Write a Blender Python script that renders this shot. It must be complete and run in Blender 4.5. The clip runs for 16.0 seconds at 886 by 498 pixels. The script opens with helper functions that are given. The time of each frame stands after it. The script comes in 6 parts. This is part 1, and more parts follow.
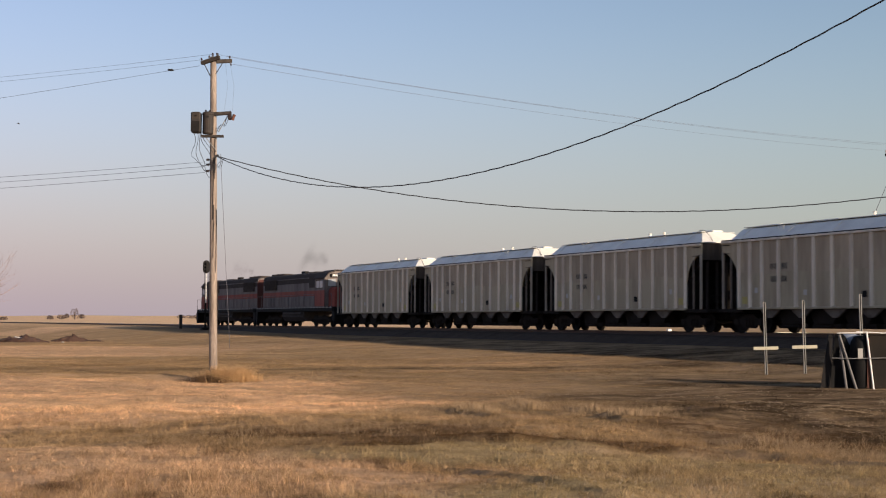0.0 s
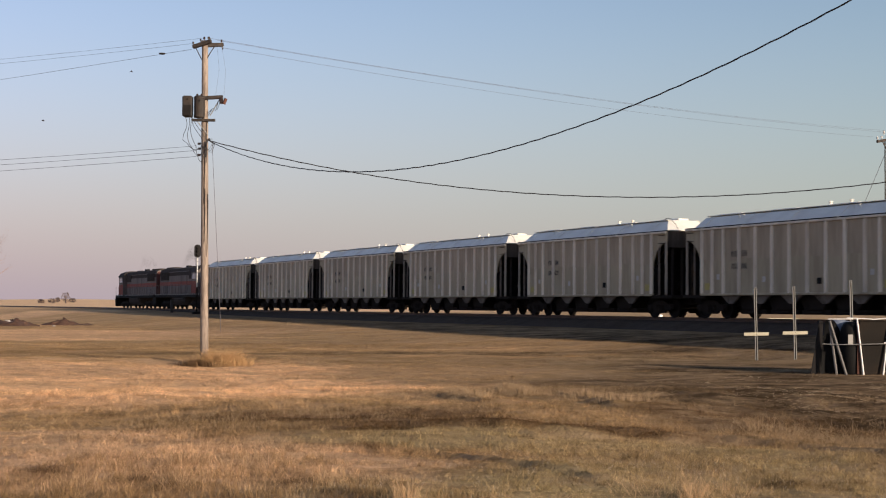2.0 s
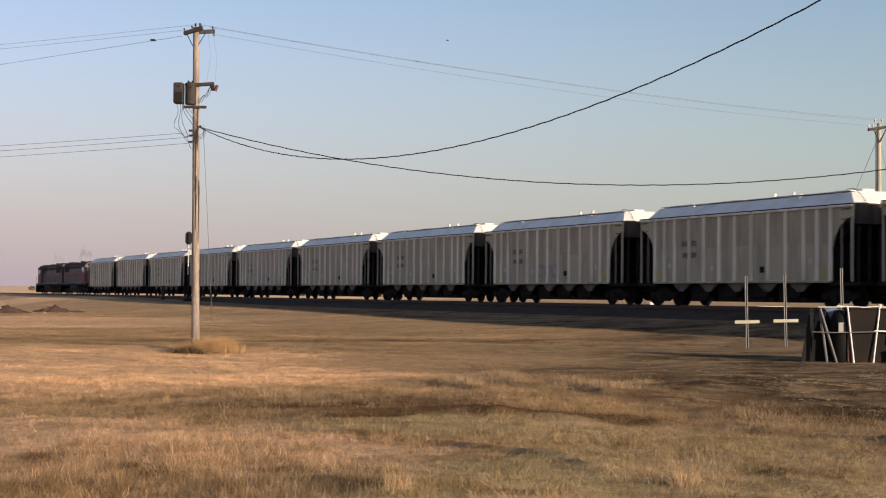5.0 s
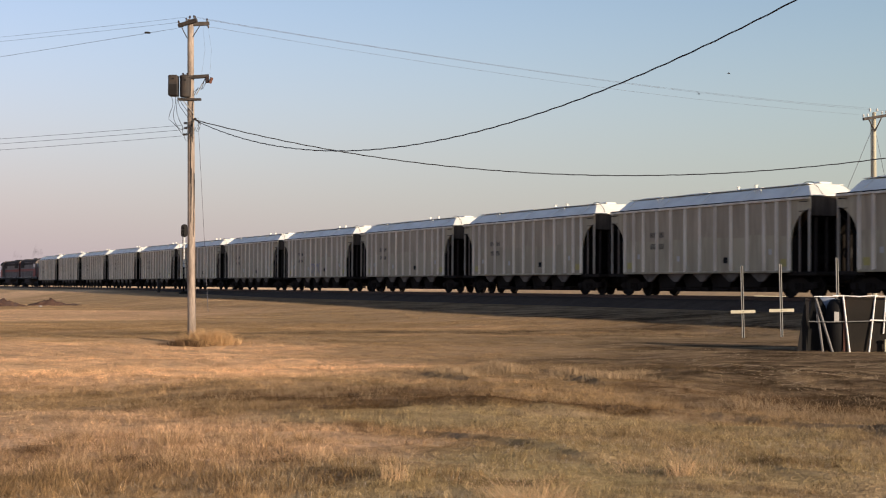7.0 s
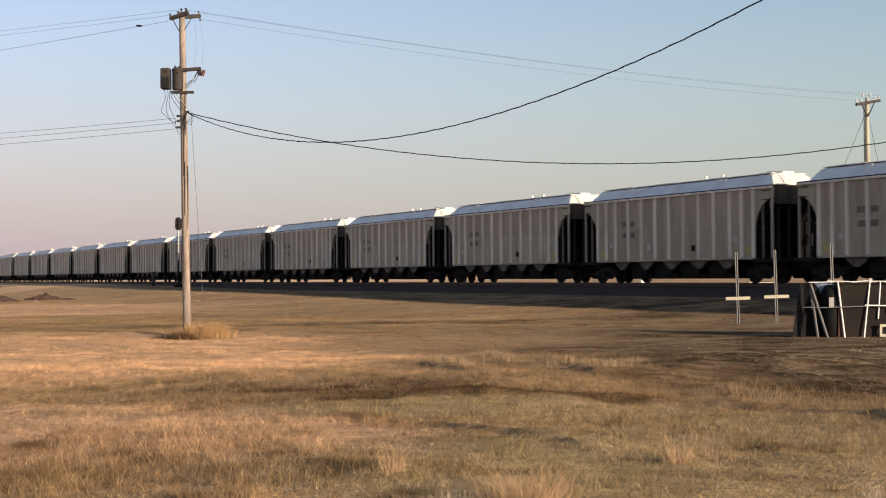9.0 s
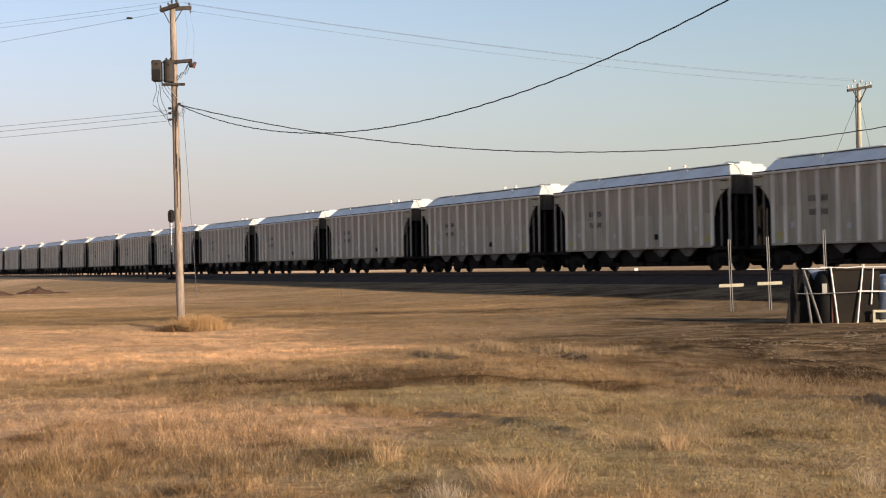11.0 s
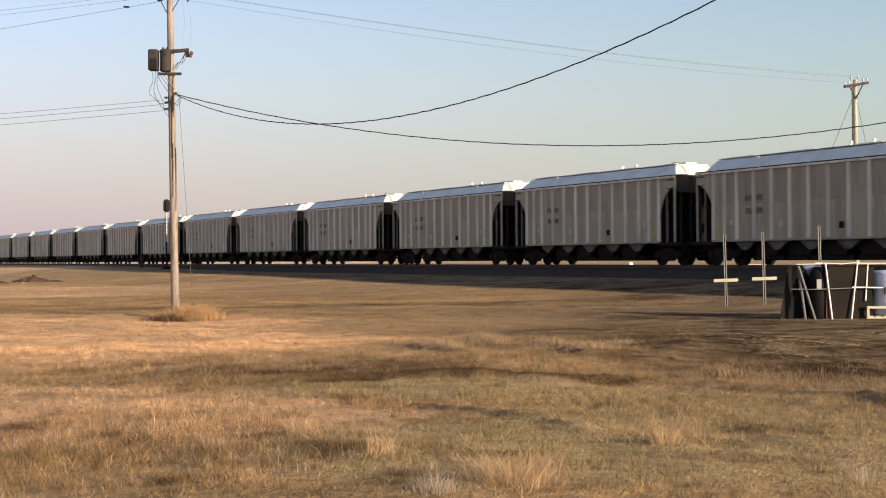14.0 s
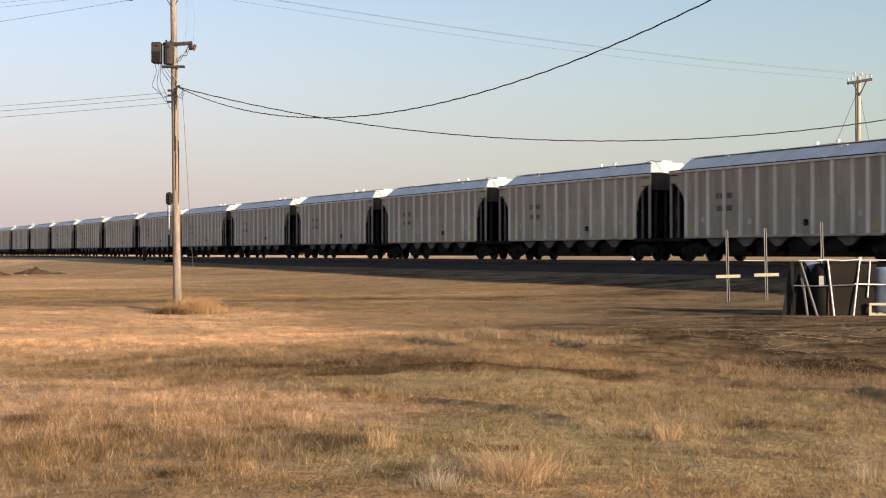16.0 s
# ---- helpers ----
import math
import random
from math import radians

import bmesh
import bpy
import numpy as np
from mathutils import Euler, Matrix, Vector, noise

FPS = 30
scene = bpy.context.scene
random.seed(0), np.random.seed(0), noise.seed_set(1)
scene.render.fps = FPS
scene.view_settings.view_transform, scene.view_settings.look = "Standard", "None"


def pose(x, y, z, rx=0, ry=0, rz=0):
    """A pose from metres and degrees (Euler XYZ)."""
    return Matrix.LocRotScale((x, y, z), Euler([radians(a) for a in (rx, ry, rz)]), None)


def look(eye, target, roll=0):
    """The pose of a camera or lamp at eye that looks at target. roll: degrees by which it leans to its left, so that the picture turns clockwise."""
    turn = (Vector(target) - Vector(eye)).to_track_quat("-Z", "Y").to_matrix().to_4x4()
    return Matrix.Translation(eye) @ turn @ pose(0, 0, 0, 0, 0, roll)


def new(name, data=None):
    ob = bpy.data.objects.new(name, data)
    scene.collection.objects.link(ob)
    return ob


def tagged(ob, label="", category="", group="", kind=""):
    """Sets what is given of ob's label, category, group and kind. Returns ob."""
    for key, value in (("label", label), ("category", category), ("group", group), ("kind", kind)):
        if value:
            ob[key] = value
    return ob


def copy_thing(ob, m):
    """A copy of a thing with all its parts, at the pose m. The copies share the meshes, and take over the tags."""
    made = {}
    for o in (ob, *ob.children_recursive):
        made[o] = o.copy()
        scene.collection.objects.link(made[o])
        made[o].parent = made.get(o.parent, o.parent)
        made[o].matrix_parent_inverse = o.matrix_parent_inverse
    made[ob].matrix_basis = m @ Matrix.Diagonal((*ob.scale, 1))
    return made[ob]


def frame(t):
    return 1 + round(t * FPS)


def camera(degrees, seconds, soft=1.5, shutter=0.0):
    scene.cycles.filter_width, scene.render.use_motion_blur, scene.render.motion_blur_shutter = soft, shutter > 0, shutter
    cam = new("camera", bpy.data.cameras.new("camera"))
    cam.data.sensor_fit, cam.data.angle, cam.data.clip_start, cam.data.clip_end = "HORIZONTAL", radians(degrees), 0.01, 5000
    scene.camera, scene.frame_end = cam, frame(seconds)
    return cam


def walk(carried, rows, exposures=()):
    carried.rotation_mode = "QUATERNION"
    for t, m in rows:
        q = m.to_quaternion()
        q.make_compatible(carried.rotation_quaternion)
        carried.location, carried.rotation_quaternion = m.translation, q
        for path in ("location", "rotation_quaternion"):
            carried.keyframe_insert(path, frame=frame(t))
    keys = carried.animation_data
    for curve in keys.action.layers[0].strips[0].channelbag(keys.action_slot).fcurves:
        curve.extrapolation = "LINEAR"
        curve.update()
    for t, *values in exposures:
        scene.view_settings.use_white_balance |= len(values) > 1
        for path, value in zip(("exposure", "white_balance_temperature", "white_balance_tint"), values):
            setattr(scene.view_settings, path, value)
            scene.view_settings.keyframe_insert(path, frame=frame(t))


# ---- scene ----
# ---- the place in numbers ----
AZ, RAIL_Z, CENTRE = radians(24.87), 1.22, 40.83   # the track's bearing, the height of its rails, its distance
EYE = Vector((0, 0, 1.6))
U, N = Vector((-math.sin(AZ), math.cos(AZ), 0)), Vector((math.cos(AZ), math.sin(AZ), 0))
SUN_AZ, SUN_EL = -41.0, 12.8                       # degrees from +x, and above the horizon


def aim(yaw, pitch, roll):
    a, b = radians(yaw), radians(pitch)
    return look(EYE, EYE + Vector((-math.sin(a) * math.cos(b), math.cos(a) * math.cos(b), math.sin(b))), roll)


def bearing(az, el, r):
    """The place at az degrees left of +y and el degrees up, at the range r along the ground."""
    a = radians(az)
    return Vector((-r * math.sin(a), r * math.cos(a), EYE.z + r * math.tan(radians(el))))


def on_track(s, lat=0.0, z=0.0):
    """A pose on the track: s metres along it, lat metres beyond its centre, z above the rails; +x runs away, +y to the eye's side."""
    p = U * s + N * (CENTRE + lat)
    return pose(p.x, p.y, RAIL_Z + z, 0, 0, 90 + math.degrees(AZ))


# ---- camera ----
cam = camera(33.81, 16.0, soft=1.1, shutter=0.2)
AIM = [(0, 0.853, 2.890, 0.325), (0.5, 0.776, 2.768, 0.333), (1, 0.655, 2.618, 0.421), (1.5, 0.558, 2.427, 0.482), (2, 0.514, 2.301, 0.496), (2.5, 0.581, 2.235, 0.501), (3, 0.560, 2.129, 0.734), (3.5, 0.467, 1.966, 0.963), (4, 0.367, 1.919, 0.879), (6.5, 0.076, 1.550, 0.282), (7, 0.003, 1.474, 0.295), (7.5, -0.048, 1.405, -0.039), (8, -0.107, 1.316, -0.242), (8.5, -0.162, 1.225, -0.286), (9, -0.209, 1.086, -0.369), (11.5, -0.490, 0.639, -0.963), (12, -0.573, 0.603, -0.777), (12.5, -0.636, 0.553, -0.559), (13, -0.631, 0.547, -0.731), (13.5, -0.632, 0.446, -0.549), (14, -0.654, 0.375, -0.370), (14.5, -0.666, 0.332, -0.369), (15, -0.633, 0.303, -0.407), (15.5, -0.622, 0.261, 0.002), (16, -0.565, 0.157, -0.050)]
walk(cam, [(t, aim(y, p, r)) for t, y, p, r in AIM], exposures=[(0, 0.42, 6700, 20), (4, 0.48, 6700, 19), (9, 0.62, 6800, 18), (16, 0.79, 6850, 17)])

# ---- sky and sun ----
world = bpy.data.worlds.new("sky")
scene.world = world
world.use_nodes = True
wn, wl = world.node_tree.nodes, world.node_tree.links
sky = wn.new("ShaderNodeTexSky")
sky.sky_type, sky.sun_disc = "NISHITA", False
sky.sun_elevation, sky.sun_rotation = radians(SUN_EL), radians(90 - SUN_AZ)
sky.air_density, sky.dust_density, sky.ozone_density = 1.0, 1.0, 1.5
# a pinkish dust haze lies along the whole horizon
co = wn.new("ShaderNodeTexCoord")
sep = wn.new("ShaderNodeSeparateXYZ")
wl.new(co.outputs["Generated"], sep.inputs[0])
haze = wn.new("ShaderNodeMapRange")
haze.interpolation_type = "SMOOTHSTEP"
haze.inputs["From Min"].default_value, haze.inputs["From Max"].default_value = 0.23, -0.06
haze.inputs["To Min"].default_value, haze.inputs["To Max"].default_value = 0.0, 1.0
wl.new(sep.outputs["Z"], haze.inputs["Value"])
blend = wn.new("ShaderNodeMix")
blend.data_type = "RGBA"
wl.new(haze.outputs[0], blend.inputs["Factor"])
wl.new(sky.outputs["Color"], blend.inputs["A"])
# rosy to the one side, greyer to the other
side = wn.new("ShaderNodeMapRange")
side.inputs["From Min"].default_value, side.inputs["From Max"].default_value = -0.35, 0.35
wl.new(sep.outputs["X"], side.inputs["Value"])
tone = wn.new("ShaderNodeMix")
tone.data_type = "RGBA"
wl.new(side.outputs[0], tone.inputs["Factor"])
tone.inputs["A"].default_value, tone.inputs["B"].default_value = (2.95, 2.67, 2.80, 1), (2.56, 2.72, 2.58, 1)
wl.new(tone.outputs["Result"], blend.inputs["B"])
cast = wn.new("ShaderNodeMix")
cast.data_type = "RGBA"
wl.new(side.outputs[0], cast.inputs["Factor"])
cast.inputs["A"].default_value, cast.inputs["B"].default_value = (1.02, 0.965, 1.06, 1), (0.965, 1.0, 1.0, 1)
tint = wn.new("ShaderNodeMix")
tint.data_type, tint.blend_type = "RGBA", "MULTIPLY"
tint.inputs["Factor"].default_value = 1.0
wl.new(blend.outputs["Result"], tint.inputs["A"])
wl.new(cast.outputs["Result"], tint.inputs["B"])
wl.new(tint.outputs["Result"], wn["Background"].inputs["Color"])
wn["Background"].inputs["Strength"].default_value = 0.112
sun = new("sun", bpy.data.lights.new("sun", "SUN"))
sun.data.energy, sun.data.angle, sun.data.color = 5.0, radians(0.6), (1.0, 0.86, 0.65)
_a, _e = radians(SUN_AZ), radians(SUN_EL)
sun.matrix_world = look((0, 0, 50), (-math.cos(_a) * math.cos(_e), -math.sin(_a) * math.cos(_e), 50 - math.sin(_e)))


# ---- materials ----
def mat(name, color, rough=0.6, metal=0.0, vary=0.15, scale=3.0, fine=40.0, bump=0.0, dirt=None, dirt_amount=0.4, dirt_scale=0.8, per_object=0.0, spec=0.5, streak=False, thin=0.0):
    """Paint, wood or metal: a base colour with broad and fine mottling, grime in patches and a fine relief."""
    m = bpy.data.materials.new(name)
    m.use_nodes = True
    n, l = m.node_tree.nodes, m.node_tree.links
    b = n["Principled BSDF"]
    b.inputs["Roughness"].default_value, b.inputs["Metallic"].default_value = rough, metal
    b.inputs["Specular IOR Level"].default_value = spec
    co = n.new("ShaderNodeTexCoord")
    mp = n.new("ShaderNodeMapping")
    l.new(co.outputs["Object"], mp.inputs["Vector"])
    if streak:
        mp.inputs["Scale"].default_value = (1, 1, 0.12)
    big, small = n.new("ShaderNodeTexNoise"), n.new("ShaderNodeTexNoise")
    big.inputs["Scale"].default_value, big.inputs["Detail"].default_value = scale, 4
    small.inputs["Scale"].default_value, small.inputs["Detail"].default_value = fine, 3
    for t in (big, small):
        l.new(mp.outputs["Vector"], t.inputs["Vector"])
    add = n.new("ShaderNodeMath")
    add.operation = "ADD"
    l.new(big.outputs["Fac"], add.inputs[0])
    l.new(small.outputs["Fac"], add.inputs[1])
    rng = n.new("ShaderNodeMapRange")
    rng.inputs["From Min"].default_value, rng.inputs["From Max"].default_value = 0.6, 1.4
    rng.inputs["To Min"].default_value, rng.inputs["To Max"].default_value = 1 - vary, 1 + vary
    l.new(add.outputs[0], rng.inputs["Value"])
    hsv = n.new("ShaderNodeHueSaturation")
    hsv.inputs["Color"].default_value = (*color, 1)
    out = rng.outputs[0]
    if per_object:
        info = n.new("ShaderNodeObjectInfo")
        r2 = n.new("ShaderNodeMapRange")
        r2.inputs["To Min"].default_value, r2.inputs["To Max"].default_value = 1 - per_object, 1 + per_object
        l.new(info.outputs["Random"], r2.inputs["Value"])
        mul = n.new("ShaderNodeMath")
        mul.operation = "MULTIPLY"
        l.new(out, mul.inputs[0])
        l.new(r2.outputs[0], mul.inputs[1])
        out = mul.outputs[0]
    l.new(out, hsv.inputs["Value"])
    col = hsv.outputs["Color"]
    if dirt:
        d = n.new("ShaderNodeTexNoise")
        d.inputs["Scale"].default_value, d.inputs["Detail"].default_value = dirt_scale, 6
        l.new(mp.outputs["Vector"], d.inputs["Vector"])
        dr = n.new("ShaderNodeMapRange")
        dr.inputs["From Min"].default_value, dr.inputs["From Max"].default_value = 0.45, 0.75
        dr.inputs["To Max"].default_value = dirt_amount
        l.new(d.outputs["Fac"], dr.inputs["Value"])
        mx = n.new("ShaderNodeMix")
        mx.data_type = "RGBA"
        l.new(dr.outputs[0], mx.inputs["Factor"])
        l.new(col, mx.inputs["A"])
        mx.inputs["B"].default_value = (*dirt, 1)
        col = mx.outputs["Result"]
    l.new(col, b.inputs["Base Color"])
    if thin:
        let_through(n, l, b, col, thin)
    if bump:
        bp = n.new("ShaderNodeBump")
        bp.inputs["Strength"].default_value, bp.inputs["Distance"].default_value = bump, 0.02
        l.new(small.outputs["Fac"], bp.inputs["Height"])
        l.new(bp.outputs["Normal"], b.inputs["Normal"])
    return m


def let_through(n, l, b, col, share=0.35):
    """Thin dry blades glow when the sun stands behind them."""
    tr, mx = n.new("ShaderNodeBsdfTranslucent"), n.new("ShaderNodeMixShader")
    mx.inputs[0].default_value = share
    l.new(col, tr.inputs["Color"])
    l.new(b.outputs[0], mx.inputs[1])
    l.new(tr.outputs[0], mx.inputs[2])
    l.new(mx.outputs[0], n["Material Output"].inputs["Surface"])


def distance_from_eye(n, l, geo):
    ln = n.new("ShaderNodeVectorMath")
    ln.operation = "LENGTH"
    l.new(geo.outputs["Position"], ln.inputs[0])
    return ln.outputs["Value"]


def earth(name, grass=False, contrast=1.0):
    """Dry prairie: straw, grey stubble, dark trampled growth and bare soil, in patches laid out over the ground; some
    shade and haze is painted in.
    """
    m = bpy.data.materials.new(name)
    m.use_nodes = True
    n, l = m.node_tree.nodes, m.node_tree.links
    b = n["Principled BSDF"]
    b.inputs["Roughness"].default_value = 0.95
    b.inputs["Specular IOR Level"].default_value = 0.0
    geo = n.new("ShaderNodeNewGeometry")

    def noise_at(scale, detail=5, squash=(1, 1, 1), rough=0.6):
        mp = n.new("ShaderNodeMapping")
        mp.inputs["Scale"].default_value = squash
        l.new(geo.outputs["Position"], mp.inputs["Vector"])
        t = n.new("ShaderNodeTexNoise")
        t.inputs["Scale"].default_value, t.inputs["Detail"].default_value, t.inputs["Roughness"].default_value = scale, detail, rough
        l.new(mp.outputs["Vector"], t.inputs["Vector"])
        return t.outputs["Fac"]

    def ramp(value, lo, hi, top=1.0):
        r = n.new("ShaderNodeMapRange")
        r.inputs["From Min"].default_value, r.inputs["From Max"].default_value, r.inputs["To Max"].default_value = lo, hi, top
        l.new(value, r.inputs["Value"])
        return r.outputs[0]

    def math2(op, a, c):
        q = n.new("ShaderNodeMath")
        q.operation = op
        for i, v in enumerate((a, c)):
            if isinstance(v, (int, float)):
                q.inputs[i].default_value = v
            else:
                l.new(v, q.inputs[i])
        return q.outputs[0]

    def patch(cx, cy, rx, ry, turn=0.0):
        """An oval stretch of ground with a ragged rim, 1 inside and 0 outside."""
        mp = n.new("ShaderNodeMapping")
        mp.vector_type = "TEXTURE"
        mp.inputs["Location"].default_value, mp.inputs["Rotation"].default_value = (cx, cy, 0), (0, 0, radians(turn))
        mp.inputs["Scale"].default_value = (rx, ry, 1e6)
        l.new(geo.outputs["Position"], mp.inputs["Vector"])
        ln = n.new("ShaderNodeVectorMath")
        ln.operation = "LENGTH"
        l.new(mp.outputs["Vector"], ln.inputs[0])
        rag = math2("ADD", ln.outputs["Value"], math2("MULTIPLY", math2("SUBTRACT", ragged, 0.5), 1.9))
        return ramp(rag, 1.2, 0.8)

    def mix(f, a, c):
        q = n.new("ShaderNodeMix")
        q.data_type = "RGBA"
        l.new(f, q.inputs["Factor"])
        for k, v in (("A", a), ("B", c)):
            if isinstance(v, tuple):
                q.inputs[k].default_value = (*v, 1)
            else:
                l.new(v, q.inputs[k])
        return q.outputs["Result"]

    ragged = noise_at(0.7, 8, (0.6, 1, 1), 0.75)
    col = mix(ramp(noise_at(0.35, 6, (0.5, 1, 1)), 0.38, 0.62), STRAW, TAN)
    col = mix(ramp(noise_at(1.3, 6, (0.5, 1, 1)), 0.52, 0.66, 0.75), col, STUBBLE)
    col = mix(ramp(noise_at(0.11, 8, (0.8, 1, 1), 0.7), 0.46, 0.60, 0.7), col, OLIVE)
    col = mix(ramp(noise_at(0.17, 8, (0.7, 1, 1), 0.75), 0.54, 0.66, 0.8), col, GOLD)
    for p in GOLD_PATCHES:
        col = mix(math2("MULTIPLY", patch(*p), 0.8), col, GOLD)
    for p in GREY_PATCHES:
        col = mix(math2("MULTIPLY", patch(*p), 0.75), col, STUBBLE)
    for p in PALE_PATCHES:
        col = mix(math2("MULTIPLY", patch(*p), 0.7), col, BLEACHED)
    for p in PINK_PATCHES:
        col = mix(math2("MULTIPLY", patch(*p), 0.75), col, PINKISH)
    for p in TRODDEN_PATCHES:
        col = mix(math2("MULTIPLY", patch(*p), 0.8), col, TRODDEN)
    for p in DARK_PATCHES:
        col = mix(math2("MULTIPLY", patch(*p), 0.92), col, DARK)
    for p in HOLLOW_SHADE:
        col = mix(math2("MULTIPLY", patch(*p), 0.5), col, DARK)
    for p in SOIL_PATCHES:
        col = mix(math2("MULTIPLY", patch(*p), 0.9), col, SOIL)
    # dark cinders and trodden soil by the rails, widened to paint the train's shadow
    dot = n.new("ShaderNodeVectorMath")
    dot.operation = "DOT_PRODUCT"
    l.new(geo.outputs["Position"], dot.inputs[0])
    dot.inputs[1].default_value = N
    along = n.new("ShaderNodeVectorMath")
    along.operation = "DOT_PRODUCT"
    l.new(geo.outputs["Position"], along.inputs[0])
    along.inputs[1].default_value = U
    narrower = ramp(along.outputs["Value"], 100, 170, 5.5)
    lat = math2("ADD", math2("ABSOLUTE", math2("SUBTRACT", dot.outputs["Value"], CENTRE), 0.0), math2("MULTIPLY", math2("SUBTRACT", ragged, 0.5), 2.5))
    col = mix(ramp(math2("ADD", lat, narrower), 12.0, 9.8, 0.97), col, CINDER_SHADE)
    # dark flecks paint in the self-shadowing of grass clumps
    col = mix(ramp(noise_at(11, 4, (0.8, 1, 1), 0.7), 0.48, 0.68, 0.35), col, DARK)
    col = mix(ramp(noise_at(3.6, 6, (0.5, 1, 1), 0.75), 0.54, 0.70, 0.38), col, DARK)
    col = mix(ramp(noise_at(6.5, 5, (1, 0.6, 1), 0.75), 0.52, 0.66, 0.12), col, PALE)
    mottle = n.new("ShaderNodeHueSaturation")
    l.new(col, mottle.inputs["Color"])
    mr = n.new("ShaderNodeMapRange")
    mr.inputs["From Min"].default_value, mr.inputs["From Max"].default_value = 0.36, 0.64
    mr.inputs["To Min"].default_value, mr.inputs["To Max"].default_value = 0.70, 1.28
    l.new(noise_at(0.9, 12, (0.6, 1, 0.2), 0.8), mr.inputs["Value"])
    l.new(mr.outputs[0], mottle.inputs["Value"])
    col = mottle.outputs["Color"]
    # far wheat fields, lightened with distance to paint in the haze
    col = mix(ramp(distance_from_eye(n, l, geo), 75, 380, 0.85), col, FAR_FIELD_HAZE)
    # ploughed fields beyond the track
    for p in FIELDS:
        col = mix(math2("MULTIPLY", patch(*p), 0.8), col, TILLED)
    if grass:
        # darker blotches for the shaded gaps between tussocks
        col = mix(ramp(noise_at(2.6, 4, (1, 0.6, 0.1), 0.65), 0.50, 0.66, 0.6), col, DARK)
        # each tussock has its own shade
        shade = n.new("ShaderNodeHueSaturation")
        l.new(col, shade.inputs["Color"])
        cr = n.new("ShaderNodeMapRange")
        cr.inputs["From Min"].default_value, cr.inputs["From Max"].default_value = 0.34, 0.66
        cr.inputs["To Min"].default_value, cr.inputs["To Max"].default_value = 1 - 0.52 * contrast, 1 + 0.62 * contrast
        l.new(noise_at(8.5, 4, (1, 0.7, 0.1), 0.72), cr.inputs["Value"])
        l.new(cr.outputs[0], shade.inputs["Value"])
        col = shade.outputs["Color"]
        hsv = n.new("ShaderNodeHueSaturation")
        l.new(col, hsv.inputs["Color"])
        l.new(ramp(geo.outputs["Random Per Island"], -0.75 - 4 * (1 - contrast), 1.0, 1.38 - 0.28 * (1 - contrast)), hsv.inputs["Value"])
        col = hsv.outputs["Color"]
        let_through(n, l, b, col)
    else:
        fine = noise_at(22, 4)
        col = mix(ramp(noise_at(3.2, 8, (0.6, 1, 1), 0.8), 0.47, 0.66, 0.35), col, DARK)
        col = mix(ramp(fine, 0.55, 0.75, 0.18), col, PALE)
        bp = n.new("ShaderNodeBump")
        bp.inputs["Strength"].default_value, bp.inputs["Distance"].default_value = 0.6, 0.08
        l.new(math2("ADD", fine, noise_at(5, 5)), bp.inputs["Height"])
        l.new(bp.outputs["Normal"], b.inputs["Normal"])
    l.new(col, b.inputs["Base Color"])
    return m


STRAW, TAN, GOLD, STUBBLE = (0.460, 0.297, 0.150), (0.315, 0.206, 0.100), (0.820, 0.508, 0.285), (0.265, 0.178, 0.095)
DARK, SOIL, PALE, FAR_FIELD_HAZE = (0.080, 0.044, 0.020), (0.038, 0.027, 0.017), (0.550, 0.399, 0.239), (0.840, 0.570, 0.345)
# trackside cinders, darkened further for the shadow of the train
CINDER_SHADE = (0.030, 0.0225, 0.0175)
BLEACHED, PINKISH = (0.350, 0.268, 0.134), (0.620, 0.397, 0.236)
TILLED, FIELDS = (0.360, 0.252, 0.150), [(100, 330, 105, 300, -14)]
OLIVE, TRODDEN = (0.218, 0.141, 0.076), (0.158, 0.114, 0.067)
# centre, half-lengths and turn of each stretch
GOLD_PATCHES = [(-8, 33, 11, 8.5, 0), (-20.5, 69, 8, 5, 0), (-60, 160, 40, 14, 20), (-26, 84, 12, 7, 10), (-3.2, 28.5, 3.5, 3.5, 0), (-9, 26, 6, 3.5, 0)]
GREY_PATCHES = [(-3.2, 18.6, 3.6, 1.4, 0), (-9, 47, 8, 3.0, 0), (-8, 58, 8, 4, 0), (4, 44, 9, 3.5, 8), (36, 75, 34, 26, 10), (2.0, 26, 3.2, 4.2, -20), (1.0, 36, 4.5, 6.5, 0), (5.0, 18.6, 2.4, 1.9, 0)]
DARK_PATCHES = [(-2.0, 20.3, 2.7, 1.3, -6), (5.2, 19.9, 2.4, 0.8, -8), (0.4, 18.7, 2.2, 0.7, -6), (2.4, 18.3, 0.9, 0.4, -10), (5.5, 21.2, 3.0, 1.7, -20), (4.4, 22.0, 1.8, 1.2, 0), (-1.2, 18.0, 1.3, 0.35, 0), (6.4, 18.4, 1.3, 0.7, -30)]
# dark spots that paint the shade of recesses among the weeds
HOLLOW_SHADE = [(-2.87, 13.1, 0.38, 0.4, 10), (-2.47, 12.3, 0.36, 0.35, 0), (-3.8, 13.7, 0.3, 0.5, -10), (-1.3, 12.5, 0.5, 0.4, -20), (-1.68, 10.2, 0.3, 0.25, 0), (-0.75, 11.1, 0.3, 0.25, -40), (-0.2, 10.0, 0.22, 0.22, 0), (-0.3, 11.9, 0.4, 0.2, 0), (0.5, 10.9, 0.5, 0.15, 0), (2.2, 11.0, 0.8, 0.2, 0), (3.1, 12.9, 0.5, 0.25, 0)]
